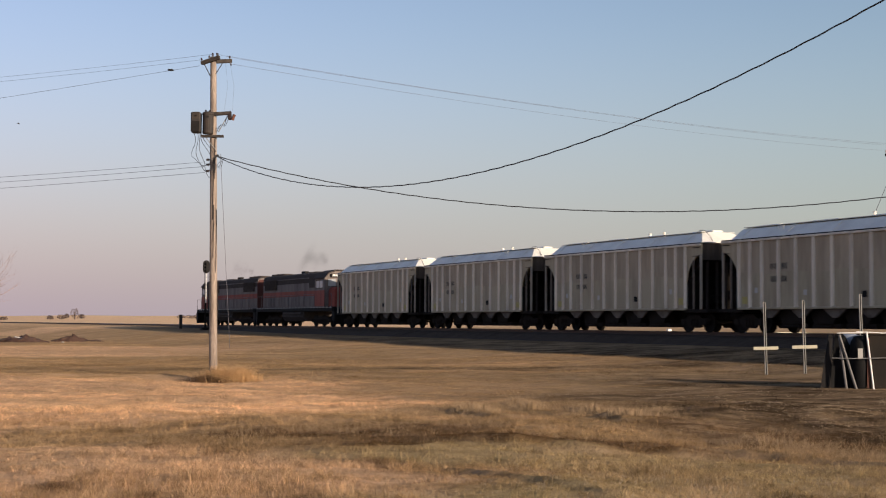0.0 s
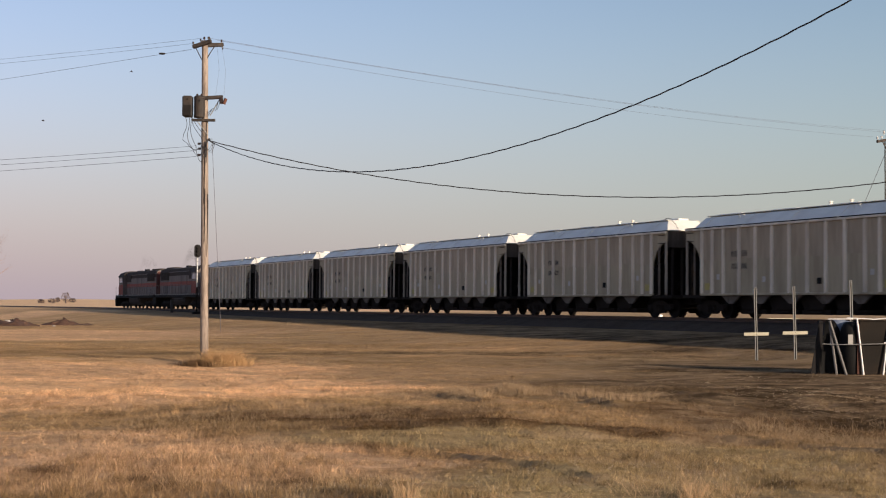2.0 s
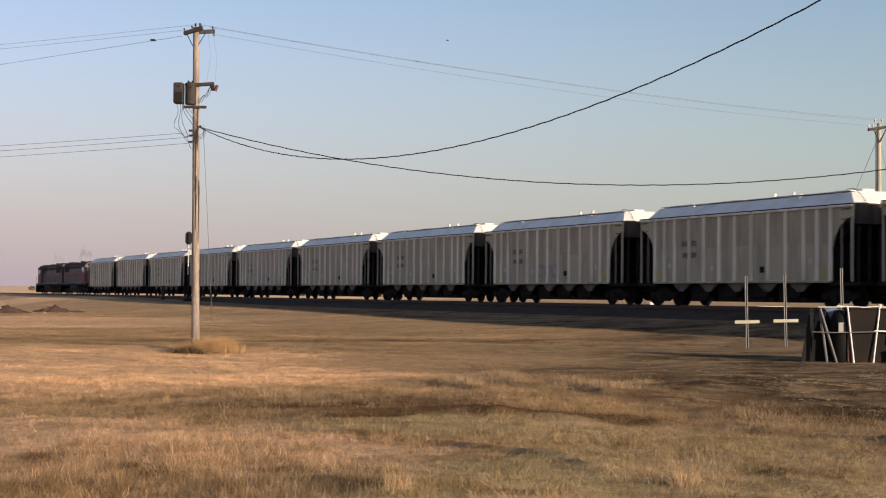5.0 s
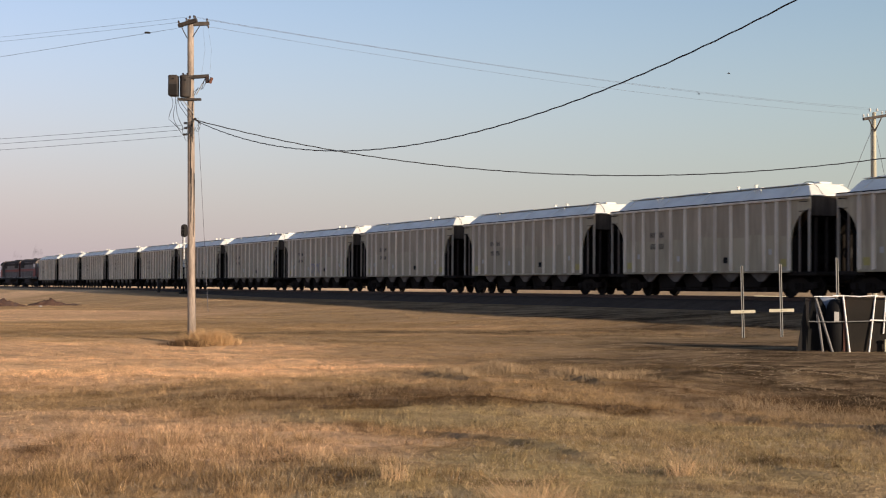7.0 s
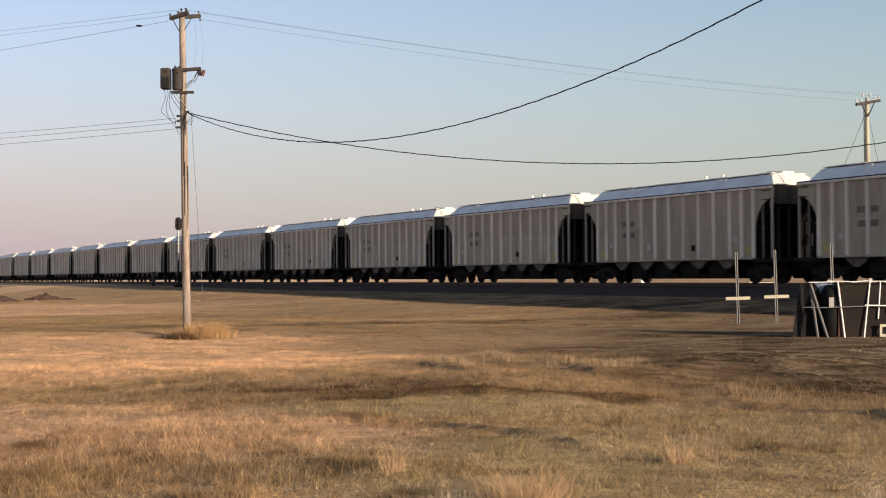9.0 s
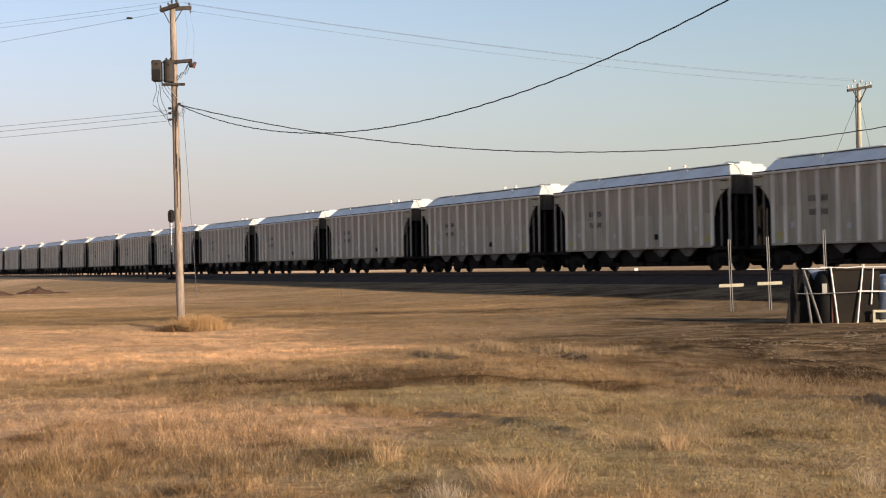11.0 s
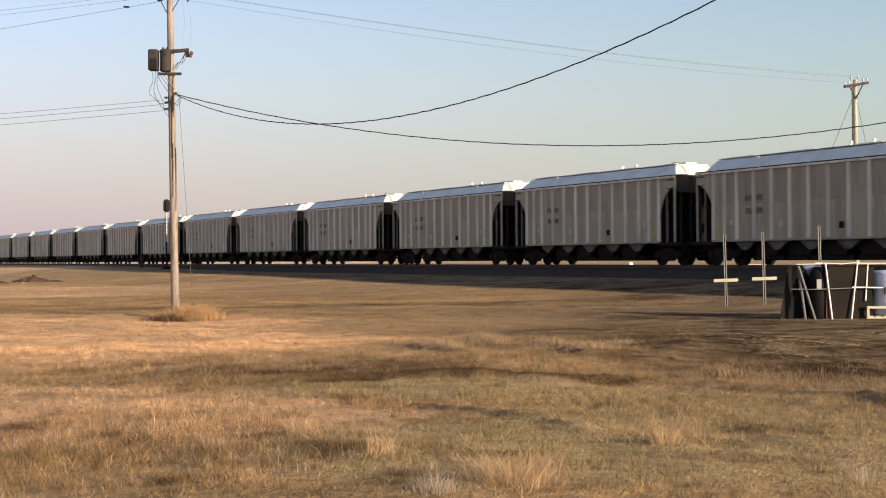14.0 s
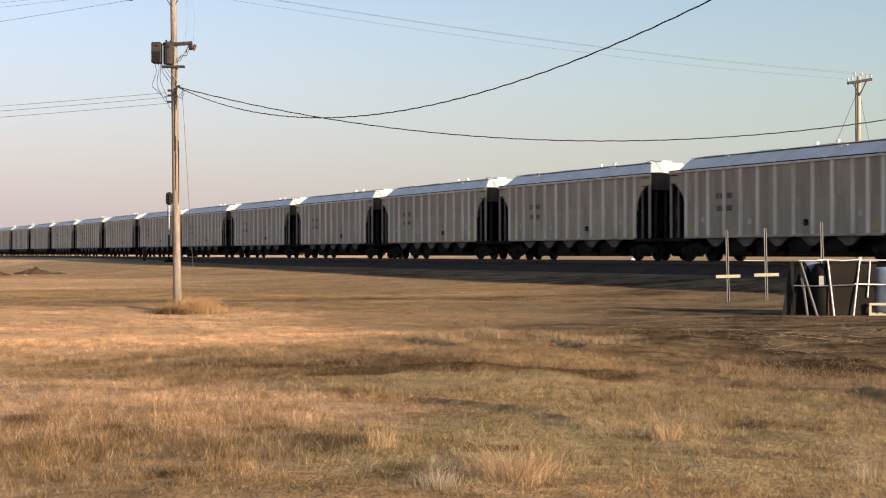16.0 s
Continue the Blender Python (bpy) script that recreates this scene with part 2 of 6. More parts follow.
PALE_PATCHES = [(1.4, 16.6, 3.0, 1.5, -20), (-0.6, 16.6, 1.6, 0.5, 0), (3.6, 14.6, 1.0, 0.8, -30), (2.4, 12.2, 2.6, 2.6, 0), (0.4, 11.2, 1.6, 1.8, 0)]
PINK_PATCHES = [(-4.9, 15.8, 2.4, 2.7, 0), (-2.6, 14.0, 2.6, 2.0, 0), (-14, 36, 7, 4, 0), (-22, 78, 12, 9, 20)]
SOIL_PATCHES = [(7.6, 22.8, 3.0, 2.6, 0), (9.5, 32, 9, 6.5, 5), (6.8, 26, 4.5, 3.2, 0), (16, 30, 9, 9, 0), (2, 50, 14, 2.2, 12), (6.5, 20.6, 1.6, 0.8, -10), (11, 39, 7, 4, 0), (7.6, 39, 3.6, 4, 0)]
TRODDEN_PATCHES = [(9.5, 45, 6, 6, 0), (6, 43, 5, 4, 0), (8.0, 28, 4.5, 9, -8), (6.2, 18.4, 1.6, 4.5, -14), (4.4, 11.5, 0.7, 2.4, -16)]
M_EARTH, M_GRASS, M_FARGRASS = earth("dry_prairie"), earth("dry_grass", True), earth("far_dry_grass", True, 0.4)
M_BALLAST = mat("ballast", (0.070, 0.051, 0.038), 0.95, spec=0.1, vary=0.35, scale=6, fine=30, bump=1.0, dirt=(0.03, 0.022, 0.017))
M_TIE = mat("tie_wood", (0.05, 0.036, 0.026), 0.9, vary=0.3, scale=4, fine=60, bump=0.5, per_object=0.25)
M_RAIL = mat("rail_steel", (0.10, 0.055, 0.036), 0.8, 0.2, vary=0.25)
M_RAILTOP = mat("polished_rail", (0.55, 0.53, 0.5), 0.25, 1.0)
M_HOPPER = mat("hopper_grey_paint", (0.420, 0.352, 0.236), 0.65, spec=0.3, vary=0.16, scale=0.9, fine=9, dirt=(0.24, 0.18, 0.12), dirt_amount=0.7, dirt_scale=2.2, per_object=0.08, streak=True)
M_RIB = mat("hopper_rib_paint", (0.80, 0.705, 0.56), 0.6, spec=0.3, vary=0.14, scale=2, fine=15, dirt=(0.27, 0.21, 0.15), dirt_amount=0.6, dirt_scale=2.6, per_object=0.08, streak=True)
M_DIMRIB = mat("grimy_rib_paint", (0.36, 0.31, 0.25), 0.7, spec=0.2, vary=0.2, dirt=(0.10, 0.08, 0.06), dirt_amount=0.7, dirt_scale=3, streak=True)
# end sheets and posts: soot streaks over a base darkened for shade
M_ENDSHEET = mat("sooty_shaded_end_sheet", (0.075, 0.06, 0.05), 0.85, spec=0.1, vary=0.35, dirt=(0.014, 0.012, 0.010), dirt_amount=0.95, dirt_scale=1.9, streak=True)
M_ENDPOST = mat("sooty_shaded_post", (0.03, 0.025, 0.022), 0.85, spec=0.1, vary=0.35, dirt=(0.012, 0.010, 0.009), dirt_amount=0.8, dirt_scale=3, streak=True)
M_ROOF = mat("hopper_roof_paint", (0.75, 0.735, 0.655), 0.5, vary=0.10, scale=1.2, fine=12, dirt=(0.36, 0.33, 0.29), dirt_amount=0.4)
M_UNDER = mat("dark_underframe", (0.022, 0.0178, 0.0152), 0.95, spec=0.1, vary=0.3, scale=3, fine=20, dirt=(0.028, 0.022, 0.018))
M_BLACK = mat("black_steel", (0.014, 0.013, 0.013), 0.85, spec=0.15, vary=0.3)
# near-black that paints in the shade of the open car ends
M_ENDSHADE = mat("end_shade_black", (0.009, 0.0076, 0.0066), 0.95, spec=0.03, vary=0.4)
M_WHEEL = mat("wheel_steel", (0.016, 0.0136, 0.0125), 0.9, 0.0, spec=0.1, vary=0.25)
M_YELLOW = mat("faded_yellow_sheet", (0.42, 0.34, 0.10), 0.6, vary=0.2)
M_PALE = mat("pale_decal", (0.46, 0.44, 0.40), 0.6, vary=0.2)
M_MARK = mat("black_stencil", (0.02, 0.017, 0.015), 0.7, vary=0.3)
M_GRAFFITI = mat("violet_spray_paint", (0.20, 0.17, 0.26), 0.6)
M_LGREY = mat("locomotive_grey_paint", (0.1647, 0.1403, 0.1305), 0.7, spec=0.25, vary=0.2, scale=1.2, fine=10, dirt=(0.045, 0.036, 0.032), dirt_amount=0.8, dirt_scale=1.4, streak=True)
M_LDARK = mat("locomotive_roof_grime", (0.060, 0.050, 0.045), 0.9, spec=0.1, vary=0.3)
M_LRED = mat("locomotive_red_paint", (0.2684, 0.0610, 0.0439), 0.7, spec=0.25, vary=0.25, scale=1.5, dirt=(0.075, 0.027, 0.021), dirt_amount=0.8, dirt_scale=1.4, streak=True)
# darker copy of the locomotive red, for a hood end in shade
M_LSHADE = mat("shaded_red_paint", (0.0610, 0.0146, 0.0110), 0.8, vary=0.2)
M_WHITE = mat("white_paint", (0.72, 0.71, 0.68), 0.55, vary=0.08, dirt=(0.45, 0.40, 0.33), dirt_amount=0.3)
M_GLASS = mat("window_glass", (0.30, 0.32, 0.34), 0.08, vary=0.02)
M_POLE = mat("weathered_pole_wood", (0.260, 0.210, 0.172), 0.85, vary=0.4, scale=16, fine=60, bump=0.6, dirt=(0.075, 0.052, 0.039), dirt_amount=0.9, dirt_scale=9, streak=True)
M_PALEPOLE = mat("bleached_pole_wood", (0.38, 0.355, 0.27), 0.85, vary=0.25, scale=5, fine=50, bump=0.5, dirt=(0.16, 0.14, 0.11), dirt_amount=0.5, dirt_scale=4, streak=True)
M_ARM = mat("crossarm_wood", (0.026, 0.020, 0.017), 0.85, vary=0.4, scale=6, fine=50, bump=0.4, dirt=(0.07, 0.058, 0.05), dirt_amount=0.5, dirt_scale=6)
M_XFMR = mat("transformer_grey", (0.034, 0.031, 0.030), 0.7, spec=0.15, vary=0.25, scale=5, dirt=(0.07, 0.05, 0.037), dirt_amount=0.5, dirt_scale=4)
M_PORCELAIN = mat("brown_porcelain", (0.025, 0.014, 0.011), 0.3)
M_CABLE = mat("black_cable", (0.018, 0.018, 0.02), 0.6)
M_WIRE = mat("weathered_wire", (0.09, 0.09, 0.11), 0.6, 0.2)
M_GALV = mat("galvanised_steel", (0.26, 0.255, 0.24), 0.45, 0.5, vary=0.15)
M_TARP = mat("black_plastic_sheet", (0.006, 0.006, 0.0065), 0.75, spec=0.15, vary=0.3, bump=0.2)
M_BIN = mat("grey_plastic", (0.0165, 0.0145, 0.0125), 0.7, spec=0.06, vary=0.3, scale=1.6, dirt=(0.028, 0.017, 0.011), dirt_amount=0.5, dirt_scale=1.5)
M_HAZYTANK = mat("dull_blue_plastic", (0.17, 0.20, 0.25), 0.6, vary=0.2)
M_TAG = mat("weathered_white_tag", (0.30, 0.29, 0.27), 0.7, vary=0.15)
M_TANK = mat("white_plastic_tank", (0.52, 0.57, 0.63), 0.4, vary=0.08)
M_BOARD = mat("pale_timber", (0.400, 0.370, 0.274), 0.75, vary=0.18, fine=40)
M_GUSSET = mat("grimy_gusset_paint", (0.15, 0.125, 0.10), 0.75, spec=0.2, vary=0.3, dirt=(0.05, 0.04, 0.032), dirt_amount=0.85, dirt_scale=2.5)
M_SHEET = mat("upper_hopper_paint", (0.42, 0.338, 0.233), 0.65, spec=0.3, vary=0.15, scale=0.9, fine=9, dirt=(0.23, 0.175, 0.12), dirt_amount=0.7, dirt_scale=2.4, per_object=0.09, streak=True)
# post paint darkened for the shade in and behind the arches
M_DIMPOST = mat("shade_dimmed_paint", (0.17, 0.14, 0.115), 0.8, spec=0.15, vary=0.3)
M_PIPE = mat("dull_old_pipe", (0.12, 0.115, 0.11), 0.7, vary=0.2)
M_GLAZED = mat("pale_glazed_porcelain", (0.5, 0.5, 0.48), 0.3)
M_RUST = mat("rusty_steel", (0.10, 0.035, 0.02), 0.8, vary=0.3)
M_TWIG = mat("bare_twig_bark", (0.20, 0.13, 0.10), 0.85, vary=0.2)
M_FARLEAF = mat("distant_foliage", (0.13, 0.098, 0.088), 0.95, spec=0.05, vary=0.3)
M_STONE = mat("field_stone", (0.42, 0.39, 0.36), 0.85, vary=0.3, per_object=0.3, bump=0.5)
M_MOUND = mat("turned_soil", (0.060, 0.027, 0.017), 0.95, vary=0.4, scale=3, fine=20, bump=1.0, dirt=(0.12, 0.075, 0.05), dirt_amount=0.6, dirt_scale=3)
M_BIRD = mat("dark_plumage", (0.03, 0.028, 0.03), 0.8)


# ---- mesh helpers ----
class Shape:
    """Gathers vertices and faces of one mesh; each call lays down one piece."""

    def __init__(self):
        self.v, self.f = [], []

    def add(self, verts, faces):
        k = len(self.v)
        self.v += [tuple(p) for p in verts]
        self.f += [tuple(k + i for i in face) for face in faces]
        return self

    def box(self, x0, x1, y0, y1, z0, z1, m=None, chamfer=0.0):
        c = chamfer
        if c:
            ring = [(x0 + c, y0), (x1 - c, y0), (x1, y0 + c), (x1, y1 - c), (x1 - c, y1), (x0 + c, y1), (x0, y1 - c), (x0, y0 + c)]
            cx, cy = (x0 + x1) / 2, (y0 + y1) / 2
            kx, ky = max(0.01, 1 - 2 * c / max(x1 - x0, 1e-6)), max(0.01, 1 - 2 * c / max(y1 - y0, 1e-6))
            inner = [(cx + (x - cx) * kx, cy + (y - cy) * ky) for x, y in ring]
            levels = [(inner, z0), (ring, z0 + c), (ring, z1 - c), (inner, z1)]
            vs = [Vector((x, y, z)) for r, z in levels for x, y in r]
            fs = [(i * 8 + j, i * 8 + (j + 1) % 8, i * 8 + 8 + (j + 1) % 8, i * 8 + 8 + j) for i in range(3) for j in range(8)]
            fs += [tuple(range(7, -1, -1)), tuple(range(24, 32))]
        else:
            vs = [Vector((x, y, z)) for z in (z0, z1) for x, y in ((x0, y0), (x1, y0), (x1, y1), (x0, y1))]
            fs = [(3, 2, 1, 0), (4, 5, 6, 7), (0, 1, 5, 4), (1, 2, 6, 5), (2, 3, 7, 6), (3, 0, 4, 7)]
        if m is not None:
            vs = [m @ p for p in vs]
        return self.add(vs, fs)

    def lathe(self, profile, sides=12, m=None, caps=True):
        """A turned piece about z: profile of (radius, height) from bottom to top."""
        vs = [Vector((r * math.cos(2 * math.pi * j / sides), r * math.sin(2 * math.pi * j / sides), z)) for r, z in profile for j in range(sides)]
        if m is not None:
            vs = [m @ p for p in vs]
        fs = [(i * sides + j, i * sides + (j + 1) % sides, (i + 1) * sides + (j + 1) % sides, (i + 1) * sides + j) for i in range(len(profile) - 1) for j in range(sides)]
        if caps:
            fs += [tuple(range(sides - 1, -1, -1)), tuple(range((len(profile) - 1) * sides, len(profile) * sides))]
        return self.add(vs, fs)

    def rod(self, a, b, r, r2=None, sides=8):
        a, b = Vector(a), Vector(b)
        m = Matrix.Translation(a) @ (b - a).to_track_quat("Z", "Y").to_matrix().to_4x4()
        return self.lathe([(r, 0), (r if r2 is None else r2, (b - a).length)], sides, m)

    def tube(self, pts, r, sides=6):
        pts = [Vector(p) for p in pts]
        vs = []
        for i, p in enumerate(pts):
            way = (pts[min(i + 1, len(pts) - 1)] - pts[max(i - 1, 0)]).normalized()
            side = way.cross(Vector((0, 0, 1))) if abs(way.z) < 0.99 else Vector((1, 0, 0))
            side.normalize()
            up = side.cross(way)
            vs += [p + r * (math.cos(2 * math.pi * j / sides) * side + math.sin(2 * math.pi * j / sides) * up) for j in range(sides)]
        fs = [(i * sides + j, i * sides + (j + 1) % sides, (i + 1) * sides + (j + 1) % sides, (i + 1) * sides + j) for i in range(len(pts) - 1) for j in range(sides)]
        fs += [tuple(range(sides - 1, -1, -1)), tuple(range((len(pts) - 1) * sides, len(pts) * sides))]
        return self.add(vs, fs)

    def slab(self, outline, axis, lo, hi):
        """A flat outline, drawn in the two other axes, pushed from lo to hi along the axis."""
        k = len(outline)
        put = {"x": lambda a, b, c: (c, a, b), "y": lambda a, b, c: (a, c, b), "z": lambda a, b, c: (a, b, c)}[axis]
        vs = [put(a, b, c) for c in (lo, hi) for a, b in outline]
        fs = [tuple(range(k - 1, -1, -1)), tuple(range(k, 2 * k))] + [(i, (i + 1) % k, k + (i + 1) % k, k + i) for i in range(k)]
        return self.add(vs, fs)

    def mesh(self, name, material, smooth=False):
        me = bpy.data.meshes.new(name)
        me.from_pydata(self.v, [], self.f)
        bm = bmesh.new()
        bm.from_mesh(me)
        bmesh.ops.recalc_face_normals(bm, faces=bm.faces)
        bm.to_mesh(me)
        bm.free()
        me.materials.append(material)
        if smooth:
            me.polygons.foreach_set("use_smooth", [True] * len(me.polygons))
        return me


def part(name, shape, material, parent, label="", smooth=False, at=None):
    """One mesh object under a thing or under a part; shape may be a mesh that is already made."""
    me = shape if isinstance(shape, bpy.types.Mesh) else shape.mesh(name, material, smooth)
    ob = new(name, me)
    ob.parent = parent
    if at is not None:
        ob.matrix_basis = at
    return tagged(ob, label)


def thing(name, m, label, category, group="", kind=""):
    ob = new(name)
    ob.matrix_basis = m
    ob.empty_display_size = 0.2
    return tagged(ob, label, category, group, kind)


def solid(name, shape, material, m, label, category, group="", kind="", smooth=False):
    ob = new(name, shape if isinstance(shape, bpy.types.Mesh) else shape.mesh(name, material, smooth))
    ob.matrix_basis = m
    return tagged(ob, label, category, group, kind)


# ---- the lie of the land ----
def vnoise(x, y, seed=0):
    """Smooth value noise between -1 and 1."""
    x, y = np.asarray(x, float), np.asarray(y, float)
    xi, yi = np.floor(x).astype(np.int64), np.floor(y).astype(np.int64)
    fx, fy = x - xi, y - yi
    fx, fy = fx * fx * (3 - 2 * fx), fy * fy * (3 - 2 * fy)

    def corner(i, j):
        k = (i * 374761393 + j * 668265263 + seed * 974634777) & 0x7FFFFFFF
        k = ((k ^ (k >> 13)) * 1274126177) & 0x7FFFFFFF
        return ((k ^ (k >> 16)) & 0xFFFF) / 32767.5 - 1

    a, b, c, d = corner(xi, yi), corner(xi + 1, yi), corner(xi, yi + 1), corner(xi + 1, yi + 1)
    return (a + (b - a) * fx) * (1 - fy) + (c + (d - c) * fx) * fy


def ease(v, lo, hi):
    v = np.clip((v - lo) / (hi - lo), 0, 1)
    return v * v * (3 - 2 * v)


# low banks that run away from the yard, steep on their left: both ends and the height
BANKS = [(4.85, 14.3, 4.2, 16.9, 0.065), (4.2, 16.9, 3.35, 18.3, 0.055), (1.4, 12.5, 0.95, 13.4, 0.05), (0.95, 13.4, -0.15, 15.5, 0.06), (3.45, 11.3, 2.8, 11.75, 0.05), (0.5, 22.7, -0.2, 25.9, 0.065), (1.25, 24.6, 0.7, 28.4, 0.055), (2.3, 24.2, 1.7, 28.0, 0.05), (2.5, 22.2, 2.2, 23.8, 0.07), (2.75, 17.9, 2.05, 18.4, 0.06), (1.75, 17.7, 0.2, 18.5, 0.06), (-0.45, 10.7, -1.0, 11.5, 0.045)]


def banks(x, y):
    z = np.zeros(np.broadcast(x, y).shape)
    for x0, y0, x1, y1, h in BANKS:
        dx, dy = x1 - x0, y1 - y0
        ln = math.hypot(dx, dy)
        t = ((x - x0) * dx + (y - y0) * dy) / ln
        u = ((x - x0) * dy - (y - y0) * dx) / ln + 0.05 * vnoise(x / 0.3, y / 0.3, 41)
        side = np.where(u > 0, np.exp(-(np.maximum(u, 0) / 0.6) ** 1.5), np.exp(-(np.minimum(u, 0) / 0.10) ** 2))
        z = np.maximum(z, h * side * ease(t, -0.3, 0.3) * ease(ln - t, -0.3, 0.3))
    return z


def ground_z(x, y):
    x, y = np.asarray(x, float), np.asarray(y, float)
    lat = x * N.x + y * N.y - CENTRE
    s = x * U.x + y * U.y
    a, r = np.abs(lat), np.hypot(x, y)
    toe = np.where(lat < 0, 0.03 + 0.55 * ease(s, 24, 105), 0.35)
    bed = 0.62 + 0.42 * ease(s, 110, 180)
    toe = toe + 0.25 * ease(s, 110, 180)
    z = bed + (toe - bed) * ease(a, 3.2, 11.5)
    z = z + (np.where(lat < 0, 0.0, 0.3) - toe) * ease(a, 11.5, 20)
    away = ease(a, 5, 16)
    calm = 1 - np.exp(-(((x - 10.5) / 5) ** 2 + ((y - 39) / 8) ** 2) ** 2)
    z = z + away * calm * (0.022 * vnoise(x / 0.33, y / 0.36, 1) + 0.034 * vnoise(x / 1.1, y / 0.8, 2) + 0.06 * vnoise(x / 2.8, y / 1.9, 3) + 0.14 * vnoise(x / 7, y / 5, 5) * ease(62 - r, 0, 30)) * ease(r, 4, 14) * (0.6 + 0.4 * ease(60 - r, 0, 30))
    z = z + banks(x, y) + 0.19 * np.exp(-((lat + 11.4) / 1.1) ** 2) * ease(70 - s, 0, 30) * ease(s, 8, 24)
    hill = ease(a, 20, 140) * ease(r, 130, 1400)
    return z + hill * (5.4 + 3.0 * vnoise(x / 420 + 3.3, y / 420 - 1.2, 9)) + ease(r, 300, 900) * 0.9 * vnoise(x / 90, y / 90, 4) * ease(a, 20, 140)


def gz(x, y):
    return float(ground_z(x, y))


def make_ground():
    angles = np.unique(np.concatenate([np.linspace(-26, 26, 261), np.linspace(26, 334, 78)]))[:-1]
    radii = np.concatenate([[0.6], np.geomspace(2.0, 130, 560), np.geomspace(132, 4200, 90)])
    th = np.radians(angles) + math.pi / 2
    x, y = radii[:, None] * np.cos(th)[None], radii[:, None] * np.sin(th)[None]
    z = ground_z(x, y)
    k, rows = len(angles), len(radii)
    verts = np.stack([x, y, z], -1).reshape(-1, 3).tolist() + [(0, 0, gz(0, 0))]
    faces = [(i * k + j, (i + 1) * k + j, (i + 1) * k + (j + 1) % k, i * k + (j + 1) % k) for i in range(rows - 1) for j in range(k)]
    faces += [(len(verts) - 1, j, (j + 1) % k) for j in range(k)]
    me = bpy.data.meshes.new("ground")
    me.from_pydata(verts, [], faces)
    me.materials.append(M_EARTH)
    me.polygons.foreach_set("use_smooth", [True] * len(me.polygons))
    return tagged(new("ground", me), "dry golden prairie with bare soil and stubble", "ground", kind="structure")


make_ground()


# ---- the railway ----
def make_track():
    lo, hi = -160, 760
    prof = [(-3.7, -0.75), (-2.1, -0.24), (-1.35, -0.17), (1.35, -0.17), (2.1, -0.24), (3.7, -0.75), (3.2, -1.1), (-3.2, -1.1)]
    bed = Shape()
    cuts = np.concatenate([np.linspace(lo, 20, 20), np.linspace(20.5, 200, 360), np.linspace(204, hi, 60)])
    rnd = random.Random(4)
    k = len(prof)
    for s in cuts:
        bed.v += [(s, y + rnd.uniform(-0.07, 0.07), z + rnd.uniform(-0.03, 0.03)) for y, z in prof]
    bed.f = [(i * k + j, i * k + (j + 1) % k, (i + 1) * k + (j + 1) % k, (i + 1) * k + j) for i in range(len(cuts) - 1) for j in range(k)]
    bed.f += [tuple(range(k)), tuple(range((len(cuts) - 1) * k, len(cuts) * k))]
    solid("ballast_bed", bed, M_BALLAST, on_track(0), "grey-brown crushed stone ballast under the rails", "ballast", kind="structure")
    track = thing("railway_track", on_track(0), "single steel railway track on wooden sleepers", "railway track", kind="structure")
    outline = [(-0.07, -0.18), (0.07, -0.18), (0.07, -0.165), (0.012, -0.14), (0.012, -0.045), (0.036, -0.035), (0.036, -0.006), (0.028, 0), (-0.028, 0), (-0.036, -0.006), (-0.036, -0.035), (-0.012, -0.045), (-0.012, -0.14), (-0.07, -0.165)]
    for y in (-0.755, 0.755):
        rail = part("rail", Shape().slab([(y + a, b) for a, b in outline], "x", lo, hi), M_RAIL, track)
        part("running_surface", Shape().slab([(y - 0.027, 0.0), (y + 0.027, 0.0), (y + 0.024, 0.003), (y - 0.024, 0.003)], "x", lo, hi), M_RAILTOP, rail, "polished running surface")
    tie = Shape().box(-0.115, 0.115, -1.3, 1.3, -0.36, -0.178, chamfer=0.015).mesh("sleeper", M_TIE)
    rnd = random.Random(7)
    rest = Shape()
    for i in range(-200, 1100):
        s = i * 0.54
        m = pose(s + rnd.uniform(-0.03, 0.03), rnd.uniform(-0.05, 0.05), 0, 0, 0, rnd.uniform(-1.5, 1.5))
        if 60 <= i < 350:
            part("sleeper", tie, M_TIE, track, at=m)
        else:
            rest.box(-0.115, 0.115, -1.3, 1.3, -0.36, -0.178, m)
    tagged(part("sleepers", rest, M_TIE, track), kind="stuff")


make_track()


# ---- the train ----
PITCH = 17.4
# seconds, and the place of one car's middle along the track
TRAIN = [(0, 31.11), (0.5, 40.42), (1, 49.68), (1.5, 58.92), (2, 68.14), (2.5, 77.41), (3, 86.70), (3.5, 96.03), (4, 105.32), (5.25, 128.5), (6.5, 151.59), (7, 160.75), (7.5, 169.90), (8, 179.11), (8.5, 188.36), (9, 197.62), (10.25, 220.95), (11.5, 244.42), (12, 253.75), (12.5, 263.09), (13, 272.40), (13.5, 281.71), (14, 291.02), (14.5, 300.30), (15, 309.56), (15.5, 318.84), (16, 328.14)]
CARS = 25


def make_wheel():
    m = pose(0, 0, 0, 90)
    return Shape().lathe([(0.10, -0.07), (0.20, -0.07), (0.22, -0.03), (0.38, -0.03), (0.40, -0.065), (0.455, -0.065), (0.46, 0.045), (0.49, 0.05), (0.49, 0.072), (0.40, 0.07), (0.38, 0.02), (0.2, 0.03), (0.1, 0.07)], 24, m).mesh("wheel", M_WHEEL)


WHEEL = make_wheel()


